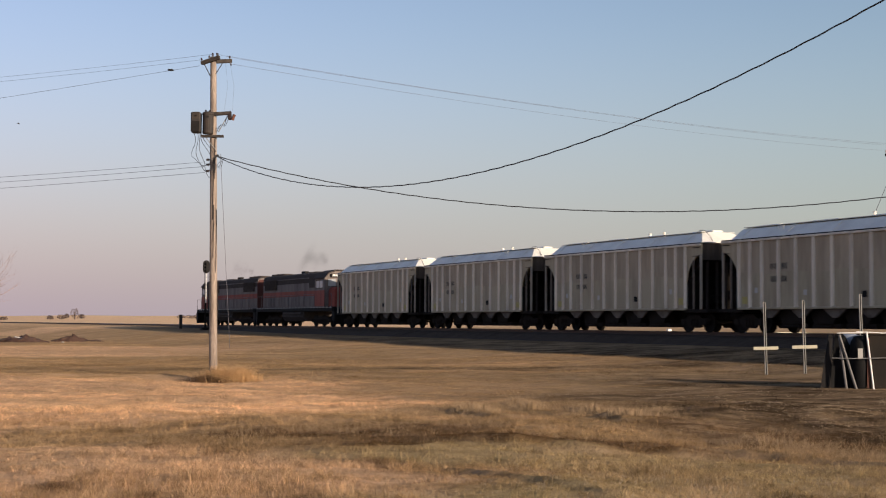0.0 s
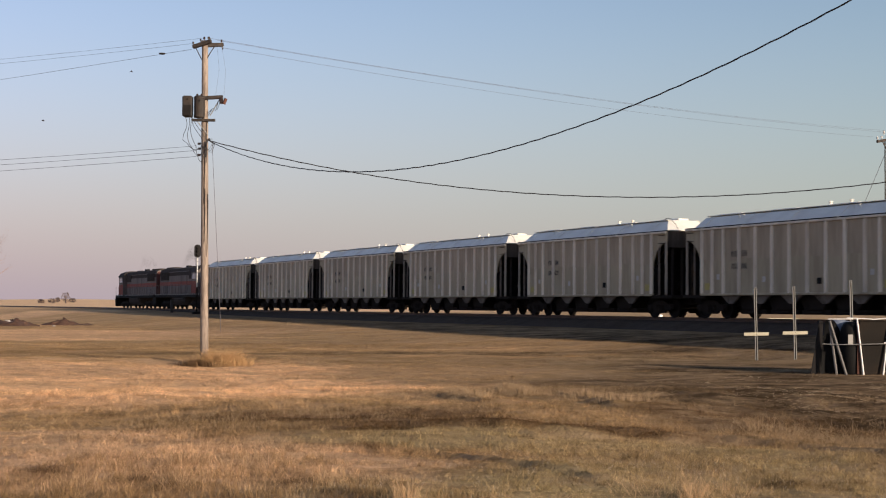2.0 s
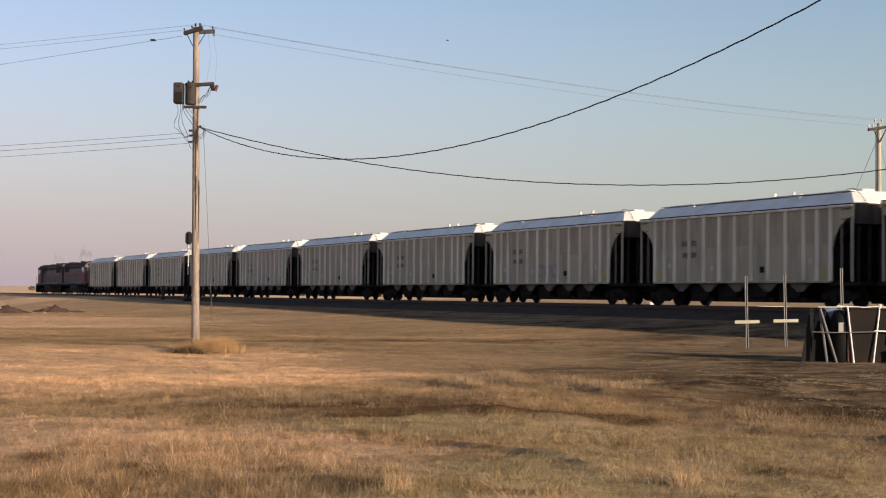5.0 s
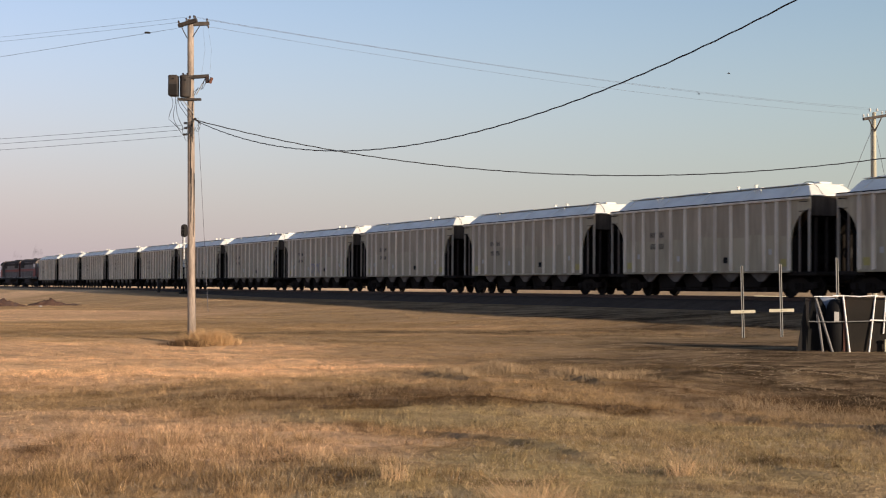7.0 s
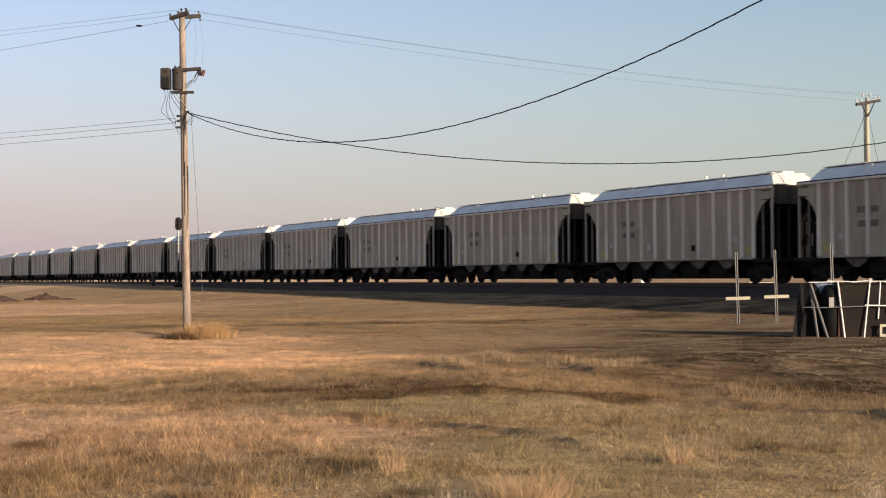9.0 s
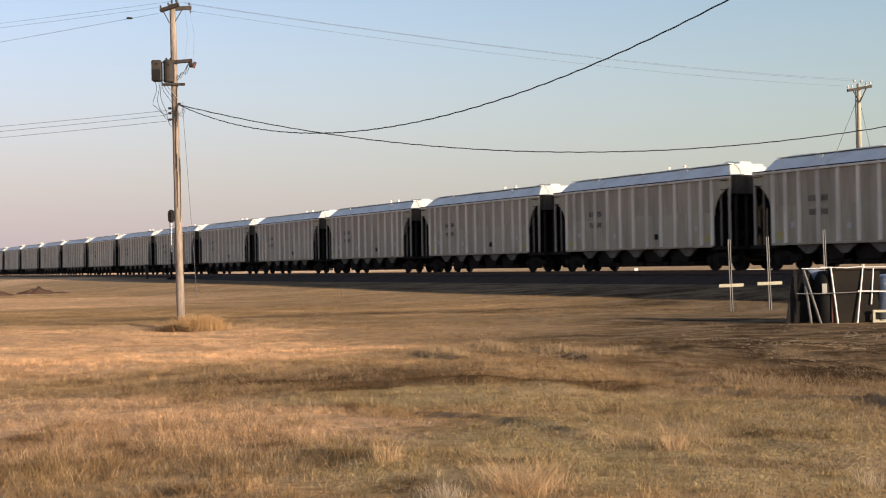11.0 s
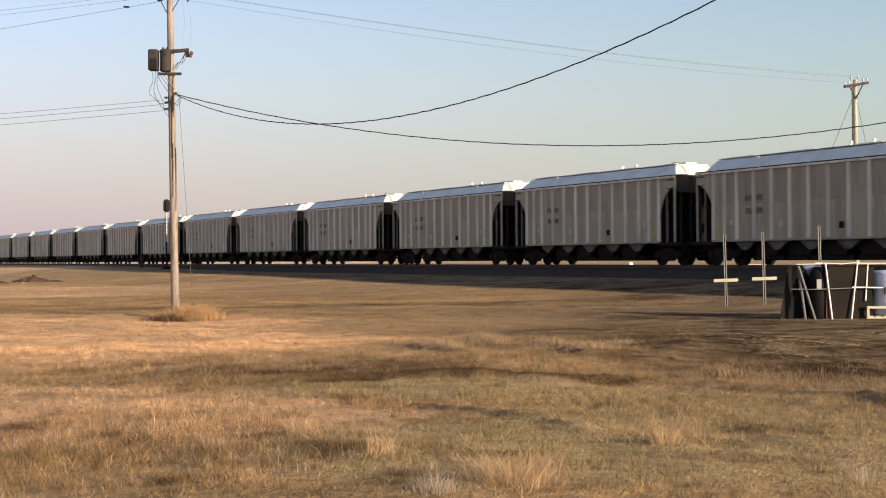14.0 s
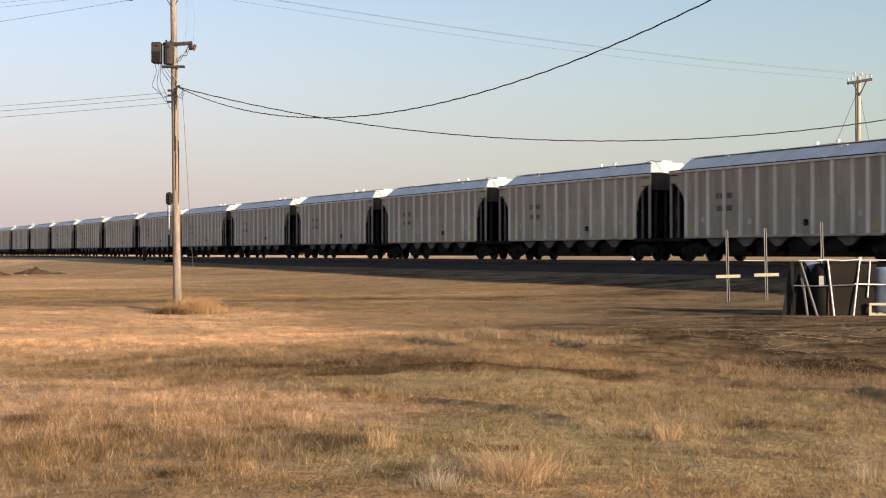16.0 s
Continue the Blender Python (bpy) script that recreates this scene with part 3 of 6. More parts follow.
def truck_frame(axles):
    """A side frame seen from the flank: a truss with journal boxes and a spring nest between the axles."""
    f = Shape()
    for y in (-1.0, 1.0):
        lo, hi = min(axles), max(axles)
        f.slab([(lo - 0.3, 0.42), (lo - 0.28, 0.62), (lo + 0.25, 0.66), (lo + 0.55, 0.82), (hi - 0.55, 0.82), (hi - 0.25, 0.66), (hi + 0.28, 0.62), (hi + 0.3, 0.42), (hi - 0.3, 0.36), (hi - 0.5, 0.2), (lo + 0.5, 0.2), (lo + 0.3, 0.36)], "y", y - 0.07, y + 0.07)
        for a in axles:
            f.box(a - 0.16, a + 0.16, y - 0.13, y + 0.13, 0.33, 0.6, chamfer=0.03)
        for q in np.arange(lo + 0.62, hi - 0.5, 0.22):
            f.rod((q, y + 0.1, 0.3), (q, y + 0.1, 0.6), 0.07, sides=8)
    mid = (min(axles) + max(axles)) / 2
    f.box(mid - 0.22, mid + 0.22, -1.05, 1.05, 0.55, 0.85, chamfer=0.03)
    for a in axles:
        f.rod((a, -0.9, 0.46), (a, 0.9, 0.46), 0.075, sides=8)
    return f


def add_truck(car, frame_mesh, centre, axles):
    t = part("truck", frame_mesh, M_UNDER, car, "dark cast steel truck", at=pose(centre, 0, 0))
    for a in axles:
        for y, turn in ((0.76, 180), (-0.76, 0)):
            part("wheel", WHEEL, M_WHEEL, t, at=pose(a, y, 0.46, 0, 0, turn))


def make_hopper():
    car = thing("hopper_car", on_track(0), "light grey ribbed covered hopper car, dusty, with dark ends", "railway car", "hopper cars of the train")
    end = [(6.60, 1.10), (6.60, 2.35), (6.66, 2.66), (6.80, 2.98), (7.02, 3.28), (7.32, 3.52), (7.62, 3.66), (7.86, 3.70), (7.86, 4.20)]
    flank = end + [(-x, z) for x, z in reversed(end)]
    for y0, y1 in ((1.49, 1.55), (-1.55, -1.49)):
        side = part("side_panel", Shape().slab(flank, "y", y0, y1), M_HOPPER, car)
        for x in (0, 1.2, -1.2, 2.4, -2.4, 3.6, -3.6, 4.8, -4.8, 5.68, -5.68, 6.52, -6.52):
            o = 1 if y0 > 0 else -1
            rib = [(x - 0.10, 1.55 * o), (x - 0.055, 1.635 * o), (x + 0.055, 1.635 * o), (x + 0.10, 1.55 * o)]
            part("rib", Shape().slab(rib, "z", 1.13, 4.12), M_RIB, side)
        o = 1 if y0 > 0 else -1
        bays = [-6.52, -5.68, -4.8, -3.6, -2.4, -1.2, 0, 1.2, 2.4, 3.6, 4.8, 5.68, 6.52]
        for i, (a, b) in enumerate(zip(bays, bays[1:])):
            part("sheet", Shape().box(a + 0.1, b - 0.1, min(1.551 * o, 1.555 * o), max(1.551 * o, 1.555 * o), 2.66 + 0.05 * ((i * 7) % 3 - 1), 4.09), M_SHEET, side)
        part("top_chord", Shape().box(-7.86, 7.86, min(1.552 * o, 1.66 * o), max(1.552 * o, 1.64 * o), 4.10, 4.198, chamfer=0.015), M_RIB, side, "pale top chord")
        # the eave's shadow line, laid on as a dark strip
        part("eave_shadow_strip", Shape().box(-7.86, 7.86, min(1.552 * o, 1.60 * o), max(1.552 * o, 1.60 * o), 4.20, 4.249), M_UNDER, side, "dark strip standing in for the eave's shadow")
        part("side_sill", Shape().box(-6.60, 6.60, min(1.552 * o, 1.63 * o), max(1.552 * o, 1.63 * o), 1.04, 1.15, chamfer=0.02), M_HOPPER, side)
        # stencils, tack boards and reflective squares
        for z, marks in ((2.93, (4.12, 3.87, 3.34, 3.12)), (2.37, (4.08, 3.85, 3.36, 3.14))):
            for x in marks:
                for dx, h in ((-0.06, 0.135), (0.055, 0.12)):
                    part("stencil_bar", Shape().box(x * o + dx - 0.03, x * o + dx + 0.03, min(1.556 * o, 1.560 * o), max(1.556 * o, 1.560 * o), z - h, z + h), M_MARK, side, "dark stencilled bar")
        part("tack_board", Shape().box(-1.97 * o - 0.13, -1.97 * o + 0.13, min(1.552 * o, 1.59 * o), max(1.552 * o, 1.59 * o), 1.5, 1.76), M_BLACK, side, "small black tack board")
        for x in (-6.1, 6.1):
            part("reflector_sheet", Shape().box(x - 0.2, x + 0.2, min(1.551 * o, 1.557 * o), max(1.551 * o, 1.557 * o), 1.3, 1.62), M_YELLOW, side, "faded yellow reflector sheet")
        for x, z in ((5.25, 1.9), (-5.2, 1.95), (1.8, 1.75)):
            part("placard", Shape().box(x - 0.11, x + 0.11, min(1.551 * o, 1.557 * o), max(1.551 * o, 1.557 * o), z - 0.12, z + 0.12), M_PALE, side, "small pale placard")
    # roof: eaves, two pitches, flat crown and sloped ends
    sec = [(1.6, 4.25), (0.95, 4.74), (0.55, 4.82), (-0.55, 4.82), (-0.95, 4.74), (-1.6, 4.25)]
    r = Shape()
    ends = ((-7.95, 0.0), (-7.05, 1.0), (7.05, 1.0), (7.95, 0.0))
    for x, k in ends:
        r.v += [(x, y * (1 if k else 0.98), z if k else min(z, 4.27 + 0.02 * (z - 4.25))) for y, z in sec]
    r.f = [(i * 6 + j, i * 6 + j + 1, i * 6 + 7 + j, i * 6 + 6 + j) for i in range(3) for j in range(5)] + [(0, 5, 11, 6), (6, 11, 17, 12), (12, 17, 23, 18), (0, 1, 2, 3, 4, 5), (18, 19, 20, 21, 22, 23)]
    roof = part("roof", r, M_ROOF, car, "white-grey roof with sloped ends")
    for x in (-6.4, -3.2, 0.0, 3.2, 6.4):
        part("roof_strap", Shape().slab([(1.63, 4.25), (0.97, 4.76), (0.55, 4.845), (-0.55, 4.845), (-0.97, 4.76), (-1.63, 4.25), (-1.6, 4.22), (1.6, 4.22)], "x", x - 0.06, x + 0.06), M_ROOF, roof)
    for x0 in (-6.1, -2.05, 2.05, 6.1):
        a, b = sorted((x0 - 0.95 * (1 if x0 > 0 else -1), x0 + 0.9 * (1 if x0 > 0 else -1)))
        part("hatch_cover", Shape().box(a, b, -0.32, 0.32, 4.82, 4.92, chamfer=0.04), M_ROOF, roof)
    for y in (-0.8, 0.8):
        part("running_board", Shape().box(-7.0, 7.0, y - 0.15, y + 0.15, 4.80, 4.825), M_ROOF, roof, "pale running board")
    for x in (-1.9, -0.55):
        part("vent", Shape().lathe([(0.065, 4.82), (0.065, 5.04), (0.085, 5.06), (0.085, 5.10), (0.02, 5.12)], 10, pose(x, -0.2, 0)), M_ROOF, roof, "short white roof vent")
    for x in (-3.9, 3.9):
        part("roof_grab", Shape().tube([(x - 0.2, 1.2, 4.5), (x - 0.2, 1.2, 4.72), (x + 0.2, 1.2, 4.72), (x + 0.2, 1.2, 4.5)], 0.022), M_ROOF, roof)
    part("roof_rail", Shape().tube([(-6.5, 0.9, 4.78), (-6.8, 0.9, 4.90), (-7.2, 0.9, 4.88), (-7.6, 0.9, 4.60), (-7.85, 0.9, 4.34)], 0.012), M_UNDER, roof, "dark arched roof rail")
    # ends: header, slope sheet, posts, ladders and platforms
    for o in (-1, 1):
        part("brake_wheel_bracket", Shape().box(7.5 * o - 0.03, 7.5 * o + 0.03, -0.74, -0.66, 1.08, 1.9), M_UNDER, car)
        header = part("end_header", Shape().slab([(7.80 * o, 3.42), (7.86 * o, 3.42), (7.86 * o, 4.24), (7.80 * o, 4.24)], "y", -1.488, 1.488), M_ENDSHEET, car, "dusty grey end header, streaked with soot, darkened as in shade")
        part("slope_sheet", Shape().slab([(7.79 * o, 3.50), (7.79 * o, 3.44), (5.5 * o, 1.16), (5.44 * o, 1.2)], "y", -1.486, 1.486), M_ENDSHADE, car, "dark end slope sheet")
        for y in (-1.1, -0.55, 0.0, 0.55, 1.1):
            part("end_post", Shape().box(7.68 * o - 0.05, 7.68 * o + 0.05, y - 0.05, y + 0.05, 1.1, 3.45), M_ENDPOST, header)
        for y in (-1.53, 1.53):
            part("corner_post", Shape().box(7.79 * o - 0.065, 7.79 * o + 0.065, y - 0.045, y + 0.045, 1.082, 3.72, chamfer=0.015), M_DIMRIB if y > 0 else M_DIMPOST, car, "grimy pale corner post" if y > 0 else "corner post darkened as if in shade")
            part("flank_post", Shape().box(7.17 * o - 0.04, 7.17 * o + 0.04, y - 0.04, y + 0.04, 1.082, 3.42, chamfer=0.01), M_DIMPOST, car, "post inside the arch, darkened as in shade")
        # liners, web and bulkhead added to block daylight and keep the arch dark
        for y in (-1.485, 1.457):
            part("end_liner", Shape().box(min(6.56 * o, 6.965 * o), max(6.56 * o, 6.965 * o), y, y + 0.028, 1.084, 2.5), M_ENDSHADE, car, "black liner added to keep the arch dark")
        part("end_web", Shape().slab([(7.6 * o, 3.3), (7.6 * o, 1.082), (5.6 * o, 1.082), (5.6 * o, 1.25)], "y", -0.03, 0.03), M_ENDSHADE, car, "black centre web, darkened as if in shade")
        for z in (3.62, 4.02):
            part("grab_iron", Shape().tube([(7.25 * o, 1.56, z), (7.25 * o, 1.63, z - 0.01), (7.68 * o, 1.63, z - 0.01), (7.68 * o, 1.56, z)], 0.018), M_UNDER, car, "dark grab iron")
        part("end_bulkhead", Shape().box(7.0 * o - 0.03, 7.0 * o + 0.03, -1.47, 1.47, 1.082, 2.86), M_ENDSHADE, car)
        part("air_reservoir", Shape().lathe([(0.2, -0.3), (0.22, -0.28), (0.22, 0.28), (0.2, 0.3)], 12, pose(7.3 * o, 0.35, 1.55, 90)), M_ENDSHADE, car)
        part("brake_wheel", Shape().rod((7.55 * o, -0.7, 1.9), (7.62 * o, -0.7, 1.9), 0.28, sides=14), M_BLACK, car)
        part("end_platform", Shape().box(min(6.3 * o, 8.2 * o), max(6.3 * o, 8.2 * o), -1.5, 1.5, 0.92, 1.08, chamfer=0.02), M_UNDER, car)
        part("coupler", Shape().box(min(8.1 * o, 8.68 * o), max(8.1 * o, 8.68 * o), -0.13, 0.13, 0.72, 0.98, chamfer=0.03), M_UNDER, car)
    part("centre_sill", Shape().box(-8.15, 8.15, -0.33, 0.33, 0.6, 1.03, chamfer=0.03), M_UNDER, car)
    for x in (-3.3, -1.1, 1.1, 3.3):
        b = Shape()
        b.slab([(x - 1.04, 1.05), (x + 1.04, 1.05), (x + 0.62, 0.42), (x - 0.62, 0.42)], "y", -1.15, 1.15)
        b.box(x - 0.95, x + 0.95, -1.0, 1.0, 0.21, 0.425, chamfer=0.02)
        for y in (-1.12, 1.12):
            b.rod((x - 0.5, y, 0.30), (x + 0.5, y, 0.30), 0.045, sides=8)
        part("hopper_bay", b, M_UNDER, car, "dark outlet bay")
    for x in (-4.4, -2.2, 0.0, 2.2, 4.4):
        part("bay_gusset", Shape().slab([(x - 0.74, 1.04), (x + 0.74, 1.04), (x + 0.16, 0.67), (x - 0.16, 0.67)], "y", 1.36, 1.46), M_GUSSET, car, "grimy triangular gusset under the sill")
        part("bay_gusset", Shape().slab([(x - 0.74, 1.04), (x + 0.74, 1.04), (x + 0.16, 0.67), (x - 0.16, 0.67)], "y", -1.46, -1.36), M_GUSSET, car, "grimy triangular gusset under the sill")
    ax = (-0.89, 0.89)
    frame_mesh = truck_frame(ax).mesh("truck", M_UNDER)
    for c in (-6.52, 6.47):
        add_truck(car, frame_mesh, c, ax)
    return car


def make_locomotive(flip, label):
    """A six-axle hood unit, 21.8 m long, cab at +x before it is turned about."""
    loco = thing("locomotive", on_track(0), label, "locomotive", "locomotives of the train")
    g = -1 if flip else 1

    def X(a, b):
        return (min(g * a, g * b), max(g * a, g * b))

    def box(a, b, y0, y1, z0, z1, c=0.0):
        return Shape().box(*X(a, b), y0, y1, z0, z1, chamfer=c)

    deck = part("underframe", box(-10.4, 10.4, -1.52, 1.52, 1.25, 1.62, 0.03), M_BLACK, loco, "black frame and walkway")
    for y in (-1.53, 1.525):
        for i in range(26):
            x = -10.2 + i * 0.8
            part("edge_stripe", box(x, x + 0.38, y, y + 0.006, 1.53, 1.6), M_PALE, deck, "white edge stripe")
    hood = part("long_hood", Shape().slab([(1.0, 1.62), (1.0, 4.05), (0.85, 4.35), (0.5, 4.48), (-0.5, 4.48), (-0.85, 4.35), (-1.0, 4.05), (-1.0, 1.62)], "x", *X(-9.9, 6.0)), M_LGREY, loco, "grey hood with a red band")
    for y0, y1 in ((1.002, 1.012), (-1.012, -1.002)):
        part("red_band", box(-9.88, 5.98, y0, y1, 2.56, 3.0), M_LRED, hood, "faded red band")
        part("sooty_upper_panel", box(-9.88, 5.98, y0, y1, 3.66, 4.04), M_LDARK, hood, "soot-dark upper hood")
        for i in range(15):
            x = -9.2 + i * 1.0
            part("hood_door", box(x, x + 0.9, y0 + (0.012 if y0 > 0 else -0.03), y1 + (0.03 if y0 > 0 else -0.012), 1.75, 2.55, 0.008), M_LGREY, hood)
        part("radiator_grille", box(-9.2, -5.6, y0 + (0.05 if y0 > 0 else -0.09), y1 + (0.09 if y0 > 0 else -0.05), 3.2, 4.12, 0.01), M_LDARK, hood, "dark radiator grille")
        part("intake_grille", box(3.4, 5.7, y0 + (0.05 if y0 > 0 else -0.09), y1 + (0.09 if y0 > 0 else -0.05), 3.25, 4.12, 0.01), M_LDARK, hood, "dark intake grille")
        for i in range(9):
            z = 3.28 + i * 0.09
            part("louvre", box(-9.1, -5.7, y0 + (0.10 if y0 > 0 else -0.12), y1 + (0.12 if y0 > 0 else -0.10), z, z + 0.03), M_BLACK, hood)
    part("hood_end", Shape().slab([(1.01, 1.63), (1.01, 4.0), (0.8, 4.3), (-0.8, 4.3), (-1.01, 4.0), (-1.01, 1.63)], "x", *X(-10.0, -9.9)), M_LSHADE, hood, "red hood end, darkened as if in shade")
    part("roof_hood", Shape().slab([(0.99, 4.13), (0.86, 4.38), (0.5, 4.51), (-0.5, 4.51), (-0.86, 4.38), (-0.99, 4.13), (-1.03, 4.13), (-0.9, 4.42), (-0.52, 4.55), (0.52, 4.55), (0.9, 4.42), (1.03, 4.13)], "x", *X(-9.9, 6.0)), M_LDARK, hood, "soot-dark hood top")
    for x in (-8.6, -7.3, -6.0):
        part("radiator_fan", Shape().lathe([(0.55, 4.5), (0.6, 4.52), (0.6, 4.66), (0.5, 4.7), (0.1, 4.68)], 18, pose(g * x, 0, 0)), M_LDARK, hood, "round radiator fan")
    for x in (1.6, 2.7):
        part("brake_fan", Shape().lathe([(0.42, 4.5), (0.46, 4.52), (0.46, 4.64), (0.3, 4.66)], 16, pose(g * x, 0, 0)), M_LDARK, hood)
    part("exhaust_stack", box(-1.3, -0.4, -0.2, 0.2, 4.5, 4.78, 0.03), M_BLACK, hood, "black exhaust stack")
    cab = part("cab", Shape().slab([(1.5, 1.62), (1.5, 3.9), (1.15, 4.3), (0.5, 4.52), (-0.5, 4.52), (-1.15, 4.3), (-1.5, 3.9), (-1.5, 1.62)], "x", *X(6.05, 8.5)), M_LGREY, loco, "full-width grey cab, red below")
    part("cab_roof", Shape().slab([(1.56, 3.9), (1.18, 4.33), (0.52, 4.56), (-0.52, 4.56), (-1.18, 4.33), (-1.56, 3.9), (-1.6, 3.92), (-1.2, 4.4), (-0.54, 4.64), (0.54, 4.64), (1.2, 4.4), (1.6, 3.92)], "x", *X(5.95, 8.72)), M_LDARK, cab, "dark cab roof")
    for y in (1.502, -1.512):
        part("cab_panel", box(6.07, 8.48, y, y + 0.01, 1.66, 2.95), M_LRED, cab, "red lower cab side")
        for a, b in ((6.5, 7.2), (7.35, 8.05)):
            w = part("side_window", box(a, b, y - 0.002, y + 0.014, 3.15, 3.75, 0.0), M_GLASS, cab, "cab side window")
            for z in (3.12, 3.76):
                part("window_frame", box(a - 0.04, b + 0.04, y - 0.005, y + 0.03, z, z + 0.04), M_BLACK, w)
    for y in (-1.2, 0.55):
        part("windscreen", box(8.502, 8.515, y, y + 0.65, 3.3, 3.85), M_GLASS, cab, "windscreen pane")
    board = part("number_board", box(8.5, 8.66, -1.0, 1.0, 4.02, 4.3, 0.02), M_BLACK, cab, "black number board")
    for i in range(8):
        y = -0.9 + i * 0.12 + (0.85 if i > 3 else 0)
        part("digit_bar", box(8.661, 8.668, y, y + 0.08, 4.08, 4.25), M_WHITE, board, "white bar")
    part("headlight", Shape().lathe([(0.12, 0), (0.12, 0.06), (0.05, 0.07)], 12, pose(g * 8.52, 0, 4.16, 0, 90 * g)), M_PALE, cab, "round headlight")
    nose = part("short_hood", Shape().slab([(1.15, 1.62), (1.15, 2.95), (0.95, 3.2), (-0.95, 3.2), (-1.15, 2.95), (-1.15, 1.62)], "x", *X(8.52, 9.95)), M_LRED, loco, "red short hood")
    part("nose_top", Shape().slab([(0.96, 3.2), (-0.96, 3.2), (-0.9, 3.26), (0.9, 3.26)], "x", *X(8.55, 9.9)), M_LDARK, nose)
    for x in (-10.5, 10.5):
        part("pilot", Shape().slab([(g * x - 0.12, 1.5), (g * x + 0.12, 1.5), (g * x + 0.2 * (1 if g * x > 0 else -1), 0.2), (g * x - 0.05, 0.2)], "y", -1.45, 1.45), M_BLACK, loco, "black snow plough pilot")
        part("coupler", Shape().box(g * x - 0.38, g * x + 0.38, -0.14, 0.14, 0.74, 1.0, chamfer=0.03), M_UNDER, loco)
        for y in (-1.35, 1.35):
            part("step_well", Shape().box(g * x - 0.35, g * x + 0.3, y - 0.12, y + 0.12, 0.45, 1.24), M_BLACK, loco)
    part("fuel_tank", Shape().slab([(1.35, 1.24), (1.42, 0.8), (1.1, 0.42), (-1.1, 0.42), (-1.42, 0.8), (-1.35, 1.24)], "x", *X(-2.9, 2.9)), M_LDARK, loco, "grimy fuel tank")
    part("air_reservoir", Shape().rod((-2.6, 1.36, 1.08), (2.4, 1.36, 1.08), 0.15, sides=12), M_LDARK, loco, "grimy air reservoir")
    rail = Shape()
    for y in (-1.5, 1.5):
        for x in np.arange(-10.2, 6.1, 1.35):
            rail.rod((g * x, y, 1.6), (g * x, y, 2.65), 0.018, sides=6)
        rail.tube([(g * -10.2, y, 2.65), (g * 6.0, y, 2.65)], 0.018)
        rail.tube([(g * 8.6, y, 1.6), (g * 8.6, y, 2.65), (g * 10.2, y, 2.65), (g * 10.2, y, 1.6)], 0.018)
    part("handrail", rail, M_LGREY, loco, "thin grey handrail")
    ax = (-2.05, 0.0, 2.05)
    frame_mesh = truck_frame(ax).mesh("truck", M_UNDER)
    for c in (-6.5, 6.5):
        add_truck(loco, frame_mesh, c, ax)
    return loco


def scribble(car):
    """A sprayed tag of looping strokes low on the flank."""
    tag = Shape()
    rnd = random.Random(12)
    x = 0.9
    for k in range(5):
        loop = [(x - 0.42 * k + 0.30 * math.cos(a), 1.60, 1.78 + 0.34 * math.sin(a * (1.0 + 0.5 * (k % 2))) + rnd.uniform(-0.04, 0.04)) for a in np.linspace(0.3, 5.6, 14)]
        tag.tube(loop, 0.035, 4)
    tag.v = [(a, 1.556 + 0.06 * (b - 1.60), c) for a, b, c in tag.v]
    part("sprayed_tag", tag, M_GRAFFITI, car, "faded violet sprayed strokes")


hopper = make_hopper()
hoppers = [hopper] + [copy_thing(hopper, on_track(0)) for _ in range(CARS - 1)]
rear_loco = make_locomotive(True, "grey and red diesel locomotive, cab to the cars, sooty")
lead_loco = make_locomotive(False, "grey and red diesel locomotive leading, cab ahead, sooty")
scribble(hoppers[7])
tagged(hoppers[7], "light grey ribbed covered hopper car with a violet sprayed tag")


def car_offset(i):
    """How far ahead of the keyed car the i-th car's middle runs."""
    return PITCH * (4 - i)


# ---- poles and lines ----
def insulator(parent, at, h=0.16, material=None):
    part("insulator", Shape().lathe([(0.014, 0), (0.014, h * 0.3), (h * 0.3, h * 0.32), (h * 0.33, h * 0.5), (h * 0.2, h * 0.6), (h * 0.3, h * 0.72), (h * 0.22, h), (0.008, h * 1.02)], 10, at), material or M_PORCELAIN, parent)


